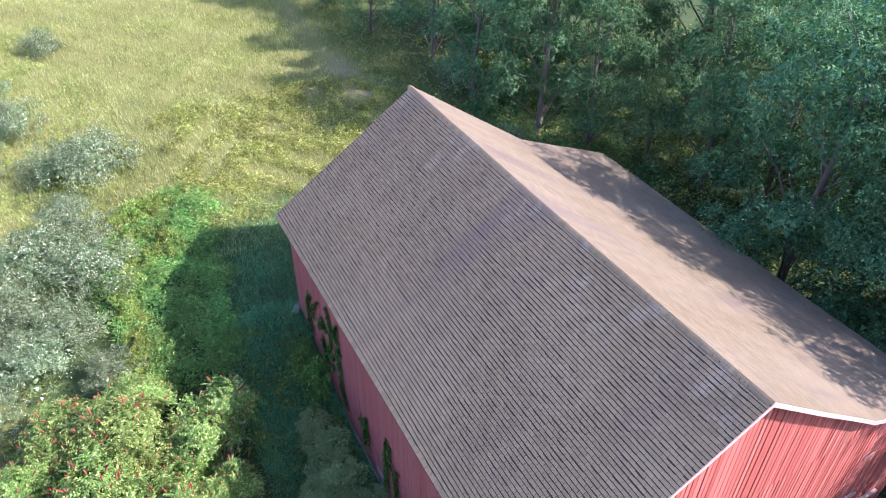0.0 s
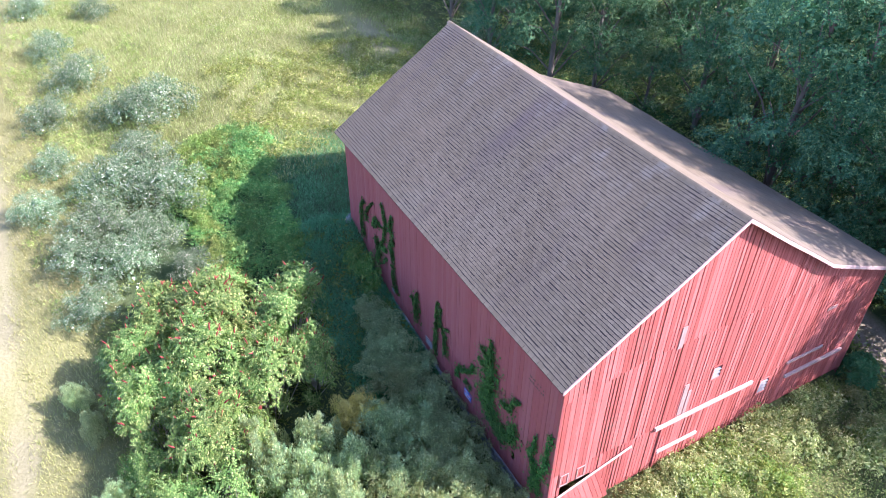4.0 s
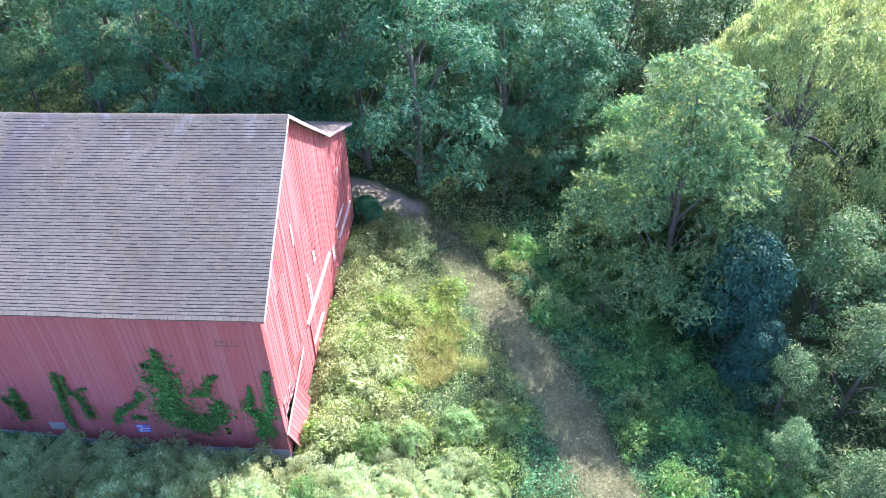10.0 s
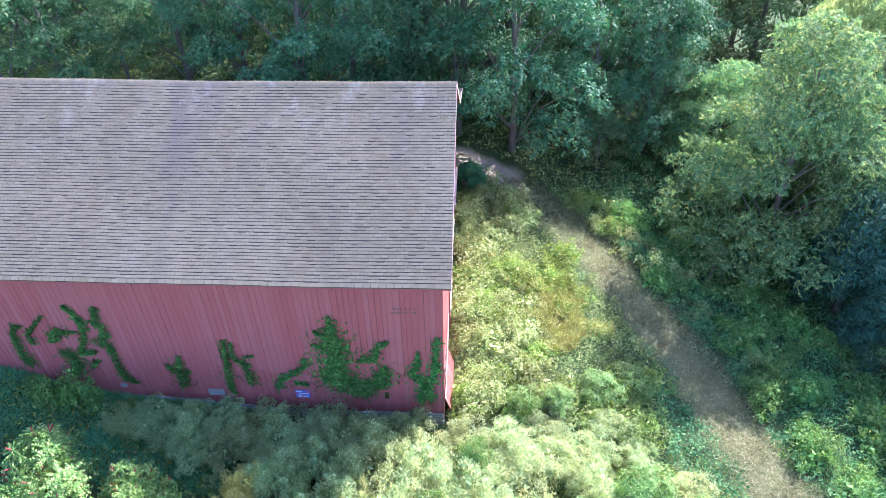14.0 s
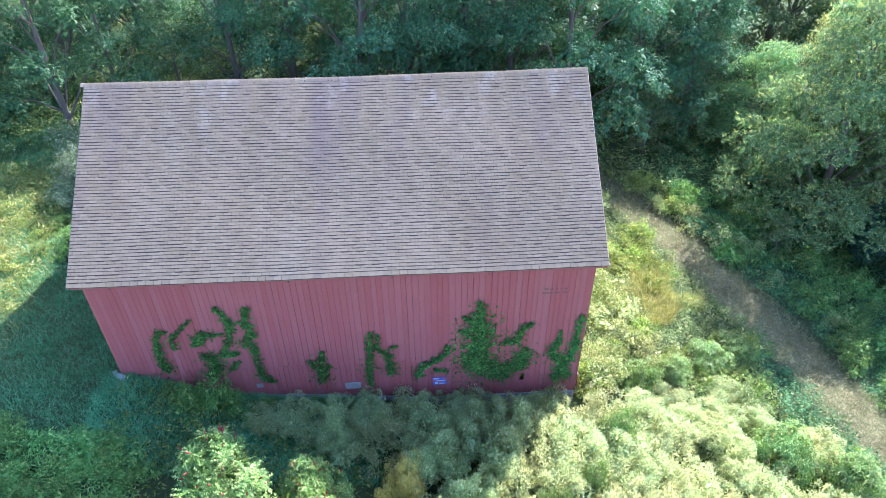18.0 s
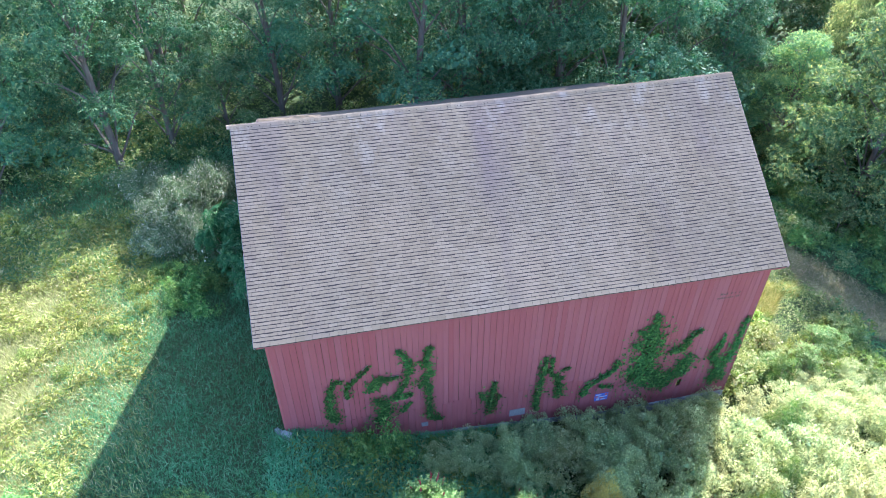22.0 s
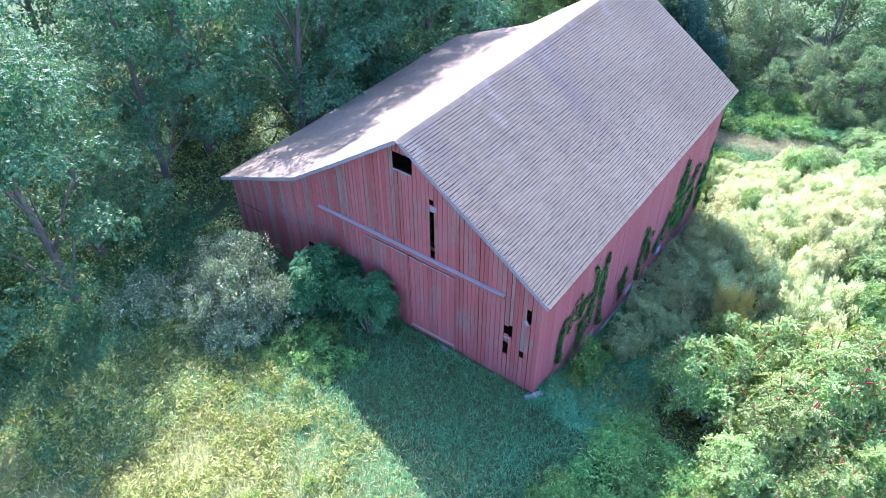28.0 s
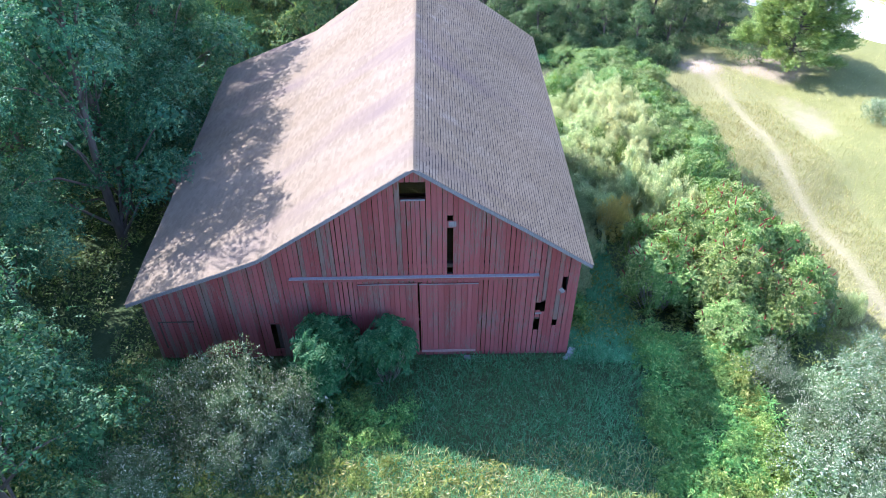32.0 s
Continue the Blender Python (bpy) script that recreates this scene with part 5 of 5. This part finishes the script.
def place_thicket():
    rng = np.random.default_rng(88)
    pick = lambda forms: forms[int(rng.integers(0, len(forms)))]
    for x, y, w, z in ((-2.2, 25.2, 0.8, 2.7), (0.3, 21.8, 1.0, 3.9), (0.5, 18.5, 0.62, 2.9), (-2.8, 22.6, 1.1, 4.1), (-1.9, 18.4, 0.95, 3.3), (-4.4, 19.8, 1.15, 4.3), (-5.0, 24.4, 0.9, 3.3), (-4.6, 16.4, 0.95, 3.2), (-6.9, 19.4, 0.9, 3.0), (-6.8, 22.4, 0.85, 3.1)):
        plant(pick(sumacs), x, y, w, top=z, tall=4.3)
    for x, y, w, z in ((-5.2, 13.4, 0.95, 1.7), (-7.3, 14.6, 0.85, 1.3), (-7.6, 17.0, 0.7, 1.2), (-4.6, 10.6, 0.95, 1.7), (-6.9, 11.2, 0.85, 1.2), (-6.4, 8.6, 0.95, 1.2), (-4.2, 7.4, 0.95, 1.5), (-6.6, 5.6, 0.95, 0.7), (-4.4, 4.4, 0.95, 1.1), (-6.8, 2.6, 0.9, 0.2), (-4.6, 1.4, 0.95, 0.8), (-6.8, -0.4, 0.9, -0.3), (-4.4, -1.4, 0.95, 0.3), (-5.8, -3.8, 0.95, -0.8), (-3.0, -4.2, 0.95, -0.3), (-0.6, -6.0, 0.9, -0.9), (-3.8, -6.4, 0.9, -1.2), (-6.6, -6.6, 0.9, -1.5), (-1.6, -8.8, 0.95, -1.6), (-4.4, -9.2, 1.0, -1.8), (-7.4, -9.6, 0.9, -2.2), (-2.6, -11.8, 0.95, -2.1), (-5.4, -12.2, 0.95, -2.4), (-0.4, -13.2, 0.8, -2.6), (2.3, -1.7, 0.8, 0.7), (1.3, -4.5, 0.85, -0.1), (3.5, 5.5, 0.42, 1.3), (6.8, 3.2, 0.4, 0.1), (0.9, 7.2, 0.42, 1.5), (-0.2, 9.0, 0.4, 1.6)):
        plant(pick(greens), x, y, w, top=z, tall=2.6)
    for x, y, w, z in ((-9.2, 16.4, 0.6, 0.1), (-8.6, 15.2, 0.5, 0.1), (-9.9, 22.4, 0.5, 0.6), (-9.6, 20.6, 0.4, 0.3), (-0.9, 14.2, 0.95, 1.7), (-2.6, 13.6, 1.0, 1.8), (-1.4, 12.2, 1.0, 1.7), (-3.4, 15.3, 0.9, 1.8), (-0.9, 10.3, 1.0, 1.6), (-2.7, 11.3, 1.0, 1.7), (-1.5, 8.4, 1.0, 1.5), (-2.3, 6.4, 1.0, 1.5), (-0.9, 4.3, 1.0, 1.3), (-2.5, 3.6, 0.95, 1.2), (-1.0, 1.6, 1.0, 1.0), (-2.7, 0.4, 0.95, 0.8), (0.7, 0.2, 1.0, 0.6), (-0.8, -0.8, 1.0, 0.4), (-2.1, -2.2, 0.9, 0.1), (-0.3, -3.2, 0.95, -0.2), (2.9, -3.4, 0.95, -0.6), (3.2, 9.9, 1.1, 1.4), (1.6, 10.9, 1.15, 1.5), (0.2, 12.3, 1.0, 1.6), (3.0, 7.8, 1.15, 1.2), (1.2, 8.4, 1.15, 1.4), (-0.4, 6.2, 1.05, 1.4), (4.4, 6.0, 1.0, 0.5), (2.4, 5.8, 1.15, 1.0), (0.8, 5.0, 1.1, 1.2), (4.6, 3.8, 1.0, 0.2), (2.8, 3.6, 1.1, 0.7), (4.2, 1.8, 0.95, -0.2), (3.0, 0.6, 0.9, 0.2), (5.8, 2.2, 0.8, -0.8), (5.0, 0.2, 0.8, -0.9), (0.4, 3.0, 0.9, 1.0), (4.4, -1.6, 0.8, -1.2), (6.6, -0.4, 0.7, -1.4),
                       (5.0, 8.8, 0.95, 0.5), (4.6, 10.8, 1.0, 0.8), (3.2, 12.2, 1.1, 1.1), (4.9, 12.6, 0.9, 0.5), (3.6, 14.0, 1.05, 0.8), (5.0, 14.6, 0.85, 0.6), (2.2, 14.0, 0.95, 1.1), (3.8, 16.0, 0.95, 0.8), (5.0, 16.6, 0.8, 0.6), (4.6, 18.2, 0.85, 0.8), (3.4, 17.8, 0.75, 0.4), (4.9, 19.8, 0.75, 0.8), (4.6, 21.2, 0.6, 0.9)):
        plant(pick(feathers), x, y, w, top=z, tall=1.95)
    ob = plant(feathers[0], 1.4, 14.9, 0.75, label="yellowed feathery shrub among green ones", top=1.5, tall=1.95)
    for c in ob.children:
        if c.name.startswith("foliage"):
            c.data = c.data.copy()
            c.data.materials[0] = YELLOWED
    for x, y, s in ((-2.8, 34.8, 1.2), (-5.4, 36.8, 1.3), (-3.4, 38.8, 1.1), (-1.4, 45.0, 1.35), (-3.6, 46.6, 1.0), (-6.6, 33.6, 1.1), (-3.4, 42.0, 0.7), (-6.6, 29.8, 1.05), (-4.6, 31.2, 0.95), (-8.6, 31.4, 0.9), (-5.4, 52.4, 1.1), (-8.0, 48.0, 0.9), (-7.0, 57.5, 0.9), (-2.8, 64.8, 0.85), (-7.5, 68.0, 1.0), (-3.2, 27.8, 0.7), (-10.0, 36.5, 0.8), (-8.2, 27.2, 0.75), (-7.9, 23.0, 0.45), (-24.5, -1.0, 0.9), (-8.5, 42.0, 0.7)):
        plant(pick(olives), x, y, s)
    for x, y, w, z in ((20.0, 31.2, 1.05, 6.4), (18.3, 31.0, 0.8, 5.0), (21.6, 30.6, 0.9, 5.7), (20.2, 33.0, 0.9, 5.0), (18.6, 32.8, 0.75, 4.2)):
        plant(pick(olives), x, y, w, label="large silvery grey-green shrub beside the barn", top=z, tall=2.6)
    plant(olives[1], 23.6, 34.4, 0.9, 110)
    plant(olives[2], 24.9, 44.9, 1.0, 60)
    plant(saplings[0], 16.9, 28.75, 1.0, 10, top=6.1, tall=4.1)
    plant(saplings[1], 14.4, 28.5, 0.72, 200, top=5.5, tall=4.1)
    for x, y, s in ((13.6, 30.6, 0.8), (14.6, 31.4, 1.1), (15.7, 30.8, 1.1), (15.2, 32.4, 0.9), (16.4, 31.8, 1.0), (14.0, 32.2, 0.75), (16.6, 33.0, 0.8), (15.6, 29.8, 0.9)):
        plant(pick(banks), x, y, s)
    for x, y, s in ((14.2, 33.4, 0.55), (15.3, 34.0, 0.6), (12.8, 34.6, 0.5), (13.4, 36.0, 0.55), (10.6, 36.4, 0.45), (16.4, 35.2, 0.5), (11.8, 38.2, 0.5)):
        plant(pick(weeds), x, y, s)
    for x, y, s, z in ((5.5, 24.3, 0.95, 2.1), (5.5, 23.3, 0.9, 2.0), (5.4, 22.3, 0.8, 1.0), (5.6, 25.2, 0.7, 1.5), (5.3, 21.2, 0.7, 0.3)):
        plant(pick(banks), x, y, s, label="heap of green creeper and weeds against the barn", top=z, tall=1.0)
    # weeds on the bank west of the yard: deep green leaf colour for shade, a few in the bright one along its sunny edge
    for k in range(150):
        x, y = rng.uniform(-2.2, 4.2), rng.uniform(25.4, 40.0)
        if x > 3.2 + 0.13 * (y - 27) + 0.5 * math.sin(y * 1.3) or x < -2.0 + 0.12 * (y - 27) + 0.6 * math.sin(y * 0.9):
            continue
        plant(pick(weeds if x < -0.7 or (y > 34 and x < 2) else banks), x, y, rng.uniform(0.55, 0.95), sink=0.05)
    for k in range(16):
        y = 27.6 + 0.72 * k
        plant(pick(weeds), -2.0 + 0.1 * (y - 27) + rng.normal(0, 0.5), y, rng.uniform(0.6, 1.0))
    # rough growth on the sunny south bank
    for k in range(60):
        x, y = rng.uniform(6.5, 25.5), rng.uniform(-4.0, 6.2)
        if to_line(np.array(x), np.array(y), TRACK_MOWN) < 2.3 or to_line(np.array(x), np.array(y), TRACK_BARE) < 2.2:
            continue
        plant(pick(weeds), x, y, rng.uniform(0.8, 1.35))
    # paler plants crowd the foot of the south wall
    for k in range(34):
        x, y = rng.uniform(7.4, 24.0), rng.uniform(2.6, 6.3)
        if to_line(np.array(x), np.array(y), TRACK_BARE) < 2.4:
            continue
        plant(pick(pales), x, y, rng.uniform(0.9, 1.5), label="pale leafy weeds at the foot of the barn")
    for x, y, s in ((7.6, 3.4, 0.5), (8.6, -0.6, 0.6), (6.2, -1.8, 0.55), (9.6, -2.2, 0.6)):
        plant(pick(greens), x, y, s)
    # a lush bank on the far side of the mown track
    for k in range(90):
        x = rng.uniform(3.0, 24.0)
        y = float(np.interp(x, (3, 7, 11.5, 15, 19, 24), (-9.4, -7.6, -6.0, -4.3, -2.4, 1.0))) - 2.6 - 7.5 * rng.random()
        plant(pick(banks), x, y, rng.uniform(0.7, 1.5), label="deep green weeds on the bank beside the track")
    for x, y, s in ((21.2, -3.8, 1.3), (19.4, -5.6, 1.5), (18.4, -6.6, 1.2), (22.6, -2.4, 1.0), (12.4, -9.6, 0.9), (15.8, -7.4, 0.8)):
        plant(pick(pales), x, y, s, label="pale leafy bush beside the mown track")
    for x, y, s in ((-10.6, -15.2, 0.6), (-7.6, -15.6, 0.7), (-4.2, -15.2, 0.65), (-1.6, -15.6, 0.7), (1.8, -15.4, 0.7)):
        plant(pick(brights), x, y, s)
    plant(sumacs[1], 7.4, 1.6, 0.42)
    plant(saplings[0], 24.8, 6.0, 0.55)


place_thicket()


# ---- ground cover: nobody could count these ----
def blades(rng, x, y, height, width, lean=0.5):
    """Bent grass blades, each of two triangles."""
    n = len(x)
    z = land(x, y) - 0.02
    a = rng.random(n) * 6.283
    h = height * rng.uniform(0.6, 1.3, n)
    dx, dy = np.cos(a), np.sin(a)
    b = lean * rng.random(n) * h
    w = width * rng.uniform(0.7, 1.4, n) / 2
    p0 = np.stack([x - dy * w, y + dx * w, z], -1)
    p1 = np.stack([x + dy * w, y - dx * w, z], -1)
    p2 = np.stack([x + dx * b * 0.35, y + dy * b * 0.35, z + h * 0.62], -1)
    p3 = np.stack([x + dx * b * 0.3 - dy * w, y + dy * b * 0.3 + dx * w, z + h * 0.58], -1)
    p4 = np.stack([x + dx * b * 0.3 + dy * w, y + dy * b * 0.3 - dx * w, z + h * 0.58], -1)
    p5 = np.stack([x + dx * b, y + dy * b, z + h * 0.95], -1)
    v = np.stack([p0, p1, p2, p3, p4, p5], 1).reshape(-1, 3)
    i = np.arange(n)[:, None] * 6
    return v, np.concatenate([i + np.array((0, 1, 2)), i + np.array((3, 4, 5))]).reshape(-1, 3)


def in_box(rng, n, x0, x1, y0, y1):
    return rng.uniform(x0, x1, n), rng.uniform(y0, y1, n)


def off_barn(x, y, m=0.1):
    return (x < XW - m) | (x > XE + m) | (y < YS - m) | (y > YN + m)


def clumpy(x, y, a=1.3, b=0.5):
    return 0.5 + 0.5 * np.sin(x * a + 2 * np.sin(y * b)) * np.sin(y * a * 0.8 + 1.7 * np.sin(x * b * 1.3))


def cover(name, label, mat, v, f):
    tagged(new(name, mesh_of(name, v, f, mat)), label, "grass" if "grass" in name else "undergrowth", kind="stuff")


def add_grass():
    rng = np.random.default_rng(300)
    x, y = in_box(rng, 190000, -9, 23, 32.5, 80)
    keep = (rng.random(len(x)) < np.clip(1.25 - (y - 33) / 70, 0.35, 1)) & ((x > 3) | (y > 37)) & (to_line(x, y, TRACK_NORTH) > rng.random(len(x)) * 1.6) & (rng.random(len(x)) < 0.45 + 0.55 * clumpy(x, y))
    x, y = x[keep], y[keep]
    v, f = blades(rng, x, y, 0.34, 0.03, 1.1)
    cover("meadow_grass", "tall yellow-green meadow grass", GRASS, v, f)
    x, y = in_box(rng, 150000, 2.5, 32, 27.4, 42)
    keep = ((y < 36 - 0.12 * x + rng.random(len(x)) * 3) | (x > 17)) & off_barn(x, y) & (rng.random(len(x)) < 0.5 + 0.5 * clumpy(x, y, 1.8, 0.7))
    v, f = blades(rng, x[keep], y[keep], 0.27, 0.022, 1.6)
    cover("yard_grass", "matted shaded green grass before the barn", SHADE_TONED_GRASS, v, f)
    x, y = in_box(rng, 26000, 2.0, 6.2, 16, 28)
    v, f = blades(rng, x, y, 0.32, 0.024, 1.4)
    cover("bank_grass", "shaded green grass along the barn wall", SHADE_TONED_GRASS, v, f)
    x, y = in_box(rng, 90000, -36, -8.5, -17, 75)
    d = to_line(x, y, TRACK_FIELD)
    keep = (d > 0.15 + 0.6 * rng.random(len(x))) & (np.hypot((x + 18.9) * 1.2, (y + 2.2) * 0.55) > 1.6 + rng.random(len(x))) & ((x > -24) | (y < 30)) & (rng.random(len(x)) < np.clip(1.15 - (-8 - x) / 26, 0.25, 1))
    x2, y2 = in_box(rng, 46000, -17, -8, -6, 60)
    k2 = to_line(x2, y2, TRACK_FIELD) > 0.15 + 0.6 * rng.random(len(x2))
    v, f = blades(rng, np.concatenate([x[keep], x2[k2]]), np.concatenate([y[keep], y2[k2]]), 0.24, 0.028, 1.0)
    cover("field_grass", "short sunlit dry yellow-green field grass", DRYFIELD, v, f)
    x, y = in_box(rng, 170000, 2, 27, -11, 4)
    d = to_line(x, y, TRACK_MOWN)
    keep = (d < 1.9) & (rng.random(len(x)) < np.clip(1.1 - d / 3.4, 0.15, 1))
    v, f = blades(rng, x[keep], y[keep], 0.16, 0.024, 1.8)
    cover("mown_dry_grass", "flattened straw-coloured grass on the track", STRAW, v, f)
    x, y = in_box(rng, 60000, 9, 18.5, -3, 4.5)
    keep = (np.hypot((x - 13.4) / 4.2, (y - 0.9) / 2.8) < 0.3 + 0.75 * clumpy(x, y, 1.5, 0.9)) & (to_line(x, y, TRACK_MOWN) > 1.5 + 0.6 * rng.random(len(x))) & (rng.random(len(x)) < 0.35 + 0.65 * clumpy(x, y, 3.1, 1.4))
    v, f = blades(rng, x[keep], y[keep], 0.8, 0.024, 0.8)
    cover("golden_grass", "tall golden-green grass on the bank", GOLDGRASS, v, f)


add_grass()


def add_undergrowth():
    rng = np.random.default_rng(310)

    def brush(name, label, mat, n, x0, x1, y0, y1, keep, tall, size, shape, per=9):
        x, y = in_box(rng, n, x0, x1, y0, y1)
        k = keep(x, y)
        x, y = x[k], y[k]
        h = tall * (0.25 + 0.75 * clumpy(x, y, 1.4, 0.6)) * (0.5 + 0.5 * clumpy(y, x, 0.5, 0.3)) + 0.12
        z = land(x, y) + h * np.sqrt(rng.random(len(x)))
        c = np.stack([x, y, z], -1)
        n_ = unit(np.stack([rng.normal(0, 0.4, len(x)), rng.normal(0, 0.4, len(x)), np.ones(len(x))], -1))
        v, f = sprays(rng, shape, c, n_, per, 0.22, size, 0.3, 0.5)
        cover(name, label, mat, v, f)

    clear = lambda x, y: (to_line(x, y, TRACK_MOWN) > 1.35 + 0.5 * clumpy(x, y, 1.7, 0.8)) & (to_line(x, y, TRACK_BARE) > 1.2) & (to_line(x, y, TRACK_NORTH) > 0.3 + 0.6 * clumpy(x, y, 1.1, 0.5)) & off_barn(x, y, 0.25)
    brush("undergrowth", "tangled undergrowth of weeds and brambles at the wood's edge", UNDER, 12500, 25, 48, -14, 48, clear, 1.5, 0.17, OVAL)
    brush("undergrowth", "leafy green undergrowth beside the track", NETTLE, 7500, 0, 32, -19, -3.5, clear, 1.3, 0.14, OVAL, 12)
    brush("undergrowth", "sunlit rough weeds on the south bank", UNDER, 5500, 6.3, 27, -4, 6.6, lambda x, y: clear(x, y) & (np.hypot((x - 13.4) / 4.2, (y - 0.9) / 2.8) > 0.3 + 0.5 * clumpy(x, y, 1.5, 0.9)), 0.9, 0.11, OVAL, 12)
    brush("undergrowth", "low weeds on the west bank", SHADE_TONED_WEED, 3000, -3.2, 4.2, 25.5, 38, lambda x, y: (x < 2.6 + 0.1 * (y - 26)) & ((x > -2.5) | (y > 32)), 1.0, 0.18, NARROW, 12)
    brush("undergrowth", "mixed low growth among the shrubs", WEED, 4500, -9, 6.0, -8, 27, lambda x, y: (x < 5.9) & (to_line(x, y, TRACK_MOWN) > 2.0), 0.7, 0.18, NARROW, 11)
    brush("undergrowth", "tangle of brush under the trees to the north", UNDER, 4200, 19.5, 36, 30, 80, clear, 1.2, 0.17, OVAL)
    brush("undergrowth", "taller weeds scattered through the meadow", WEED, 7000, -4, 22, 33, 72, lambda x, y: (clumpy(x, y, 0.55, 0.3) > 0.6) & (to_line(x, y, TRACK_NORTH) > 1.2) & ((y > 37) | (x > 12)), 0.55, 0.13, NARROW, 10)
    brush("undergrowth", "sunlit yellow-green tufts in the grass north of the barn", TUFT, 6500, 3, 22, 33.2, 50, lambda x, y: (clumpy(x, y, 1.1, 0.5) > 0.35) & ((y > 35) | (x > 9)), 0.5, 0.2, NARROW, 11)
    brush("undergrowth", "brush along the far edge of the field", WOODLAND, 3500, -20, 14, -26, -14, lambda x, y: to_line(x, y, TRACK_FIELD) > 3, 1.5, 0.2, OVAL)
    brush("undergrowth", "low weeds among the silvery shrubs", WEED, 3000, -11, -1, 28, 70, lambda x, y: clumpy(x, y, 0.8, 0.4) > 0.45, 0.7, 0.16, NARROW, 11)


add_undergrowth()

# ---- single shingles on the roof's west slope ----
def single_shingles():
    for pts in left[:300]:
        v = np.array(pts)
        v[:, 2] += roof_z(v[:, 0], v[:, 1]) + 0.004
        me = mesh_of("shingle", v, TAB, SHINGLE, True)
        me.materials.append(BUTT_SHADE)
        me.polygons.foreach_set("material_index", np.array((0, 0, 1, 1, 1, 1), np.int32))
        link_part("shingle", me, roof_west)


single_shingles()

# forms that were modelled but found no place
for ob in [o for o in scene.objects if o.type == "EMPTY" and o.parent is None and o.name != "barn" and o.name != "sign" and not o.name.startswith("creeper")]:
    if ob.location.length < 0.01:
        for c in list(ob.children_recursive):
            bpy.data.objects.remove(c)
        bpy.data.objects.remove(ob)
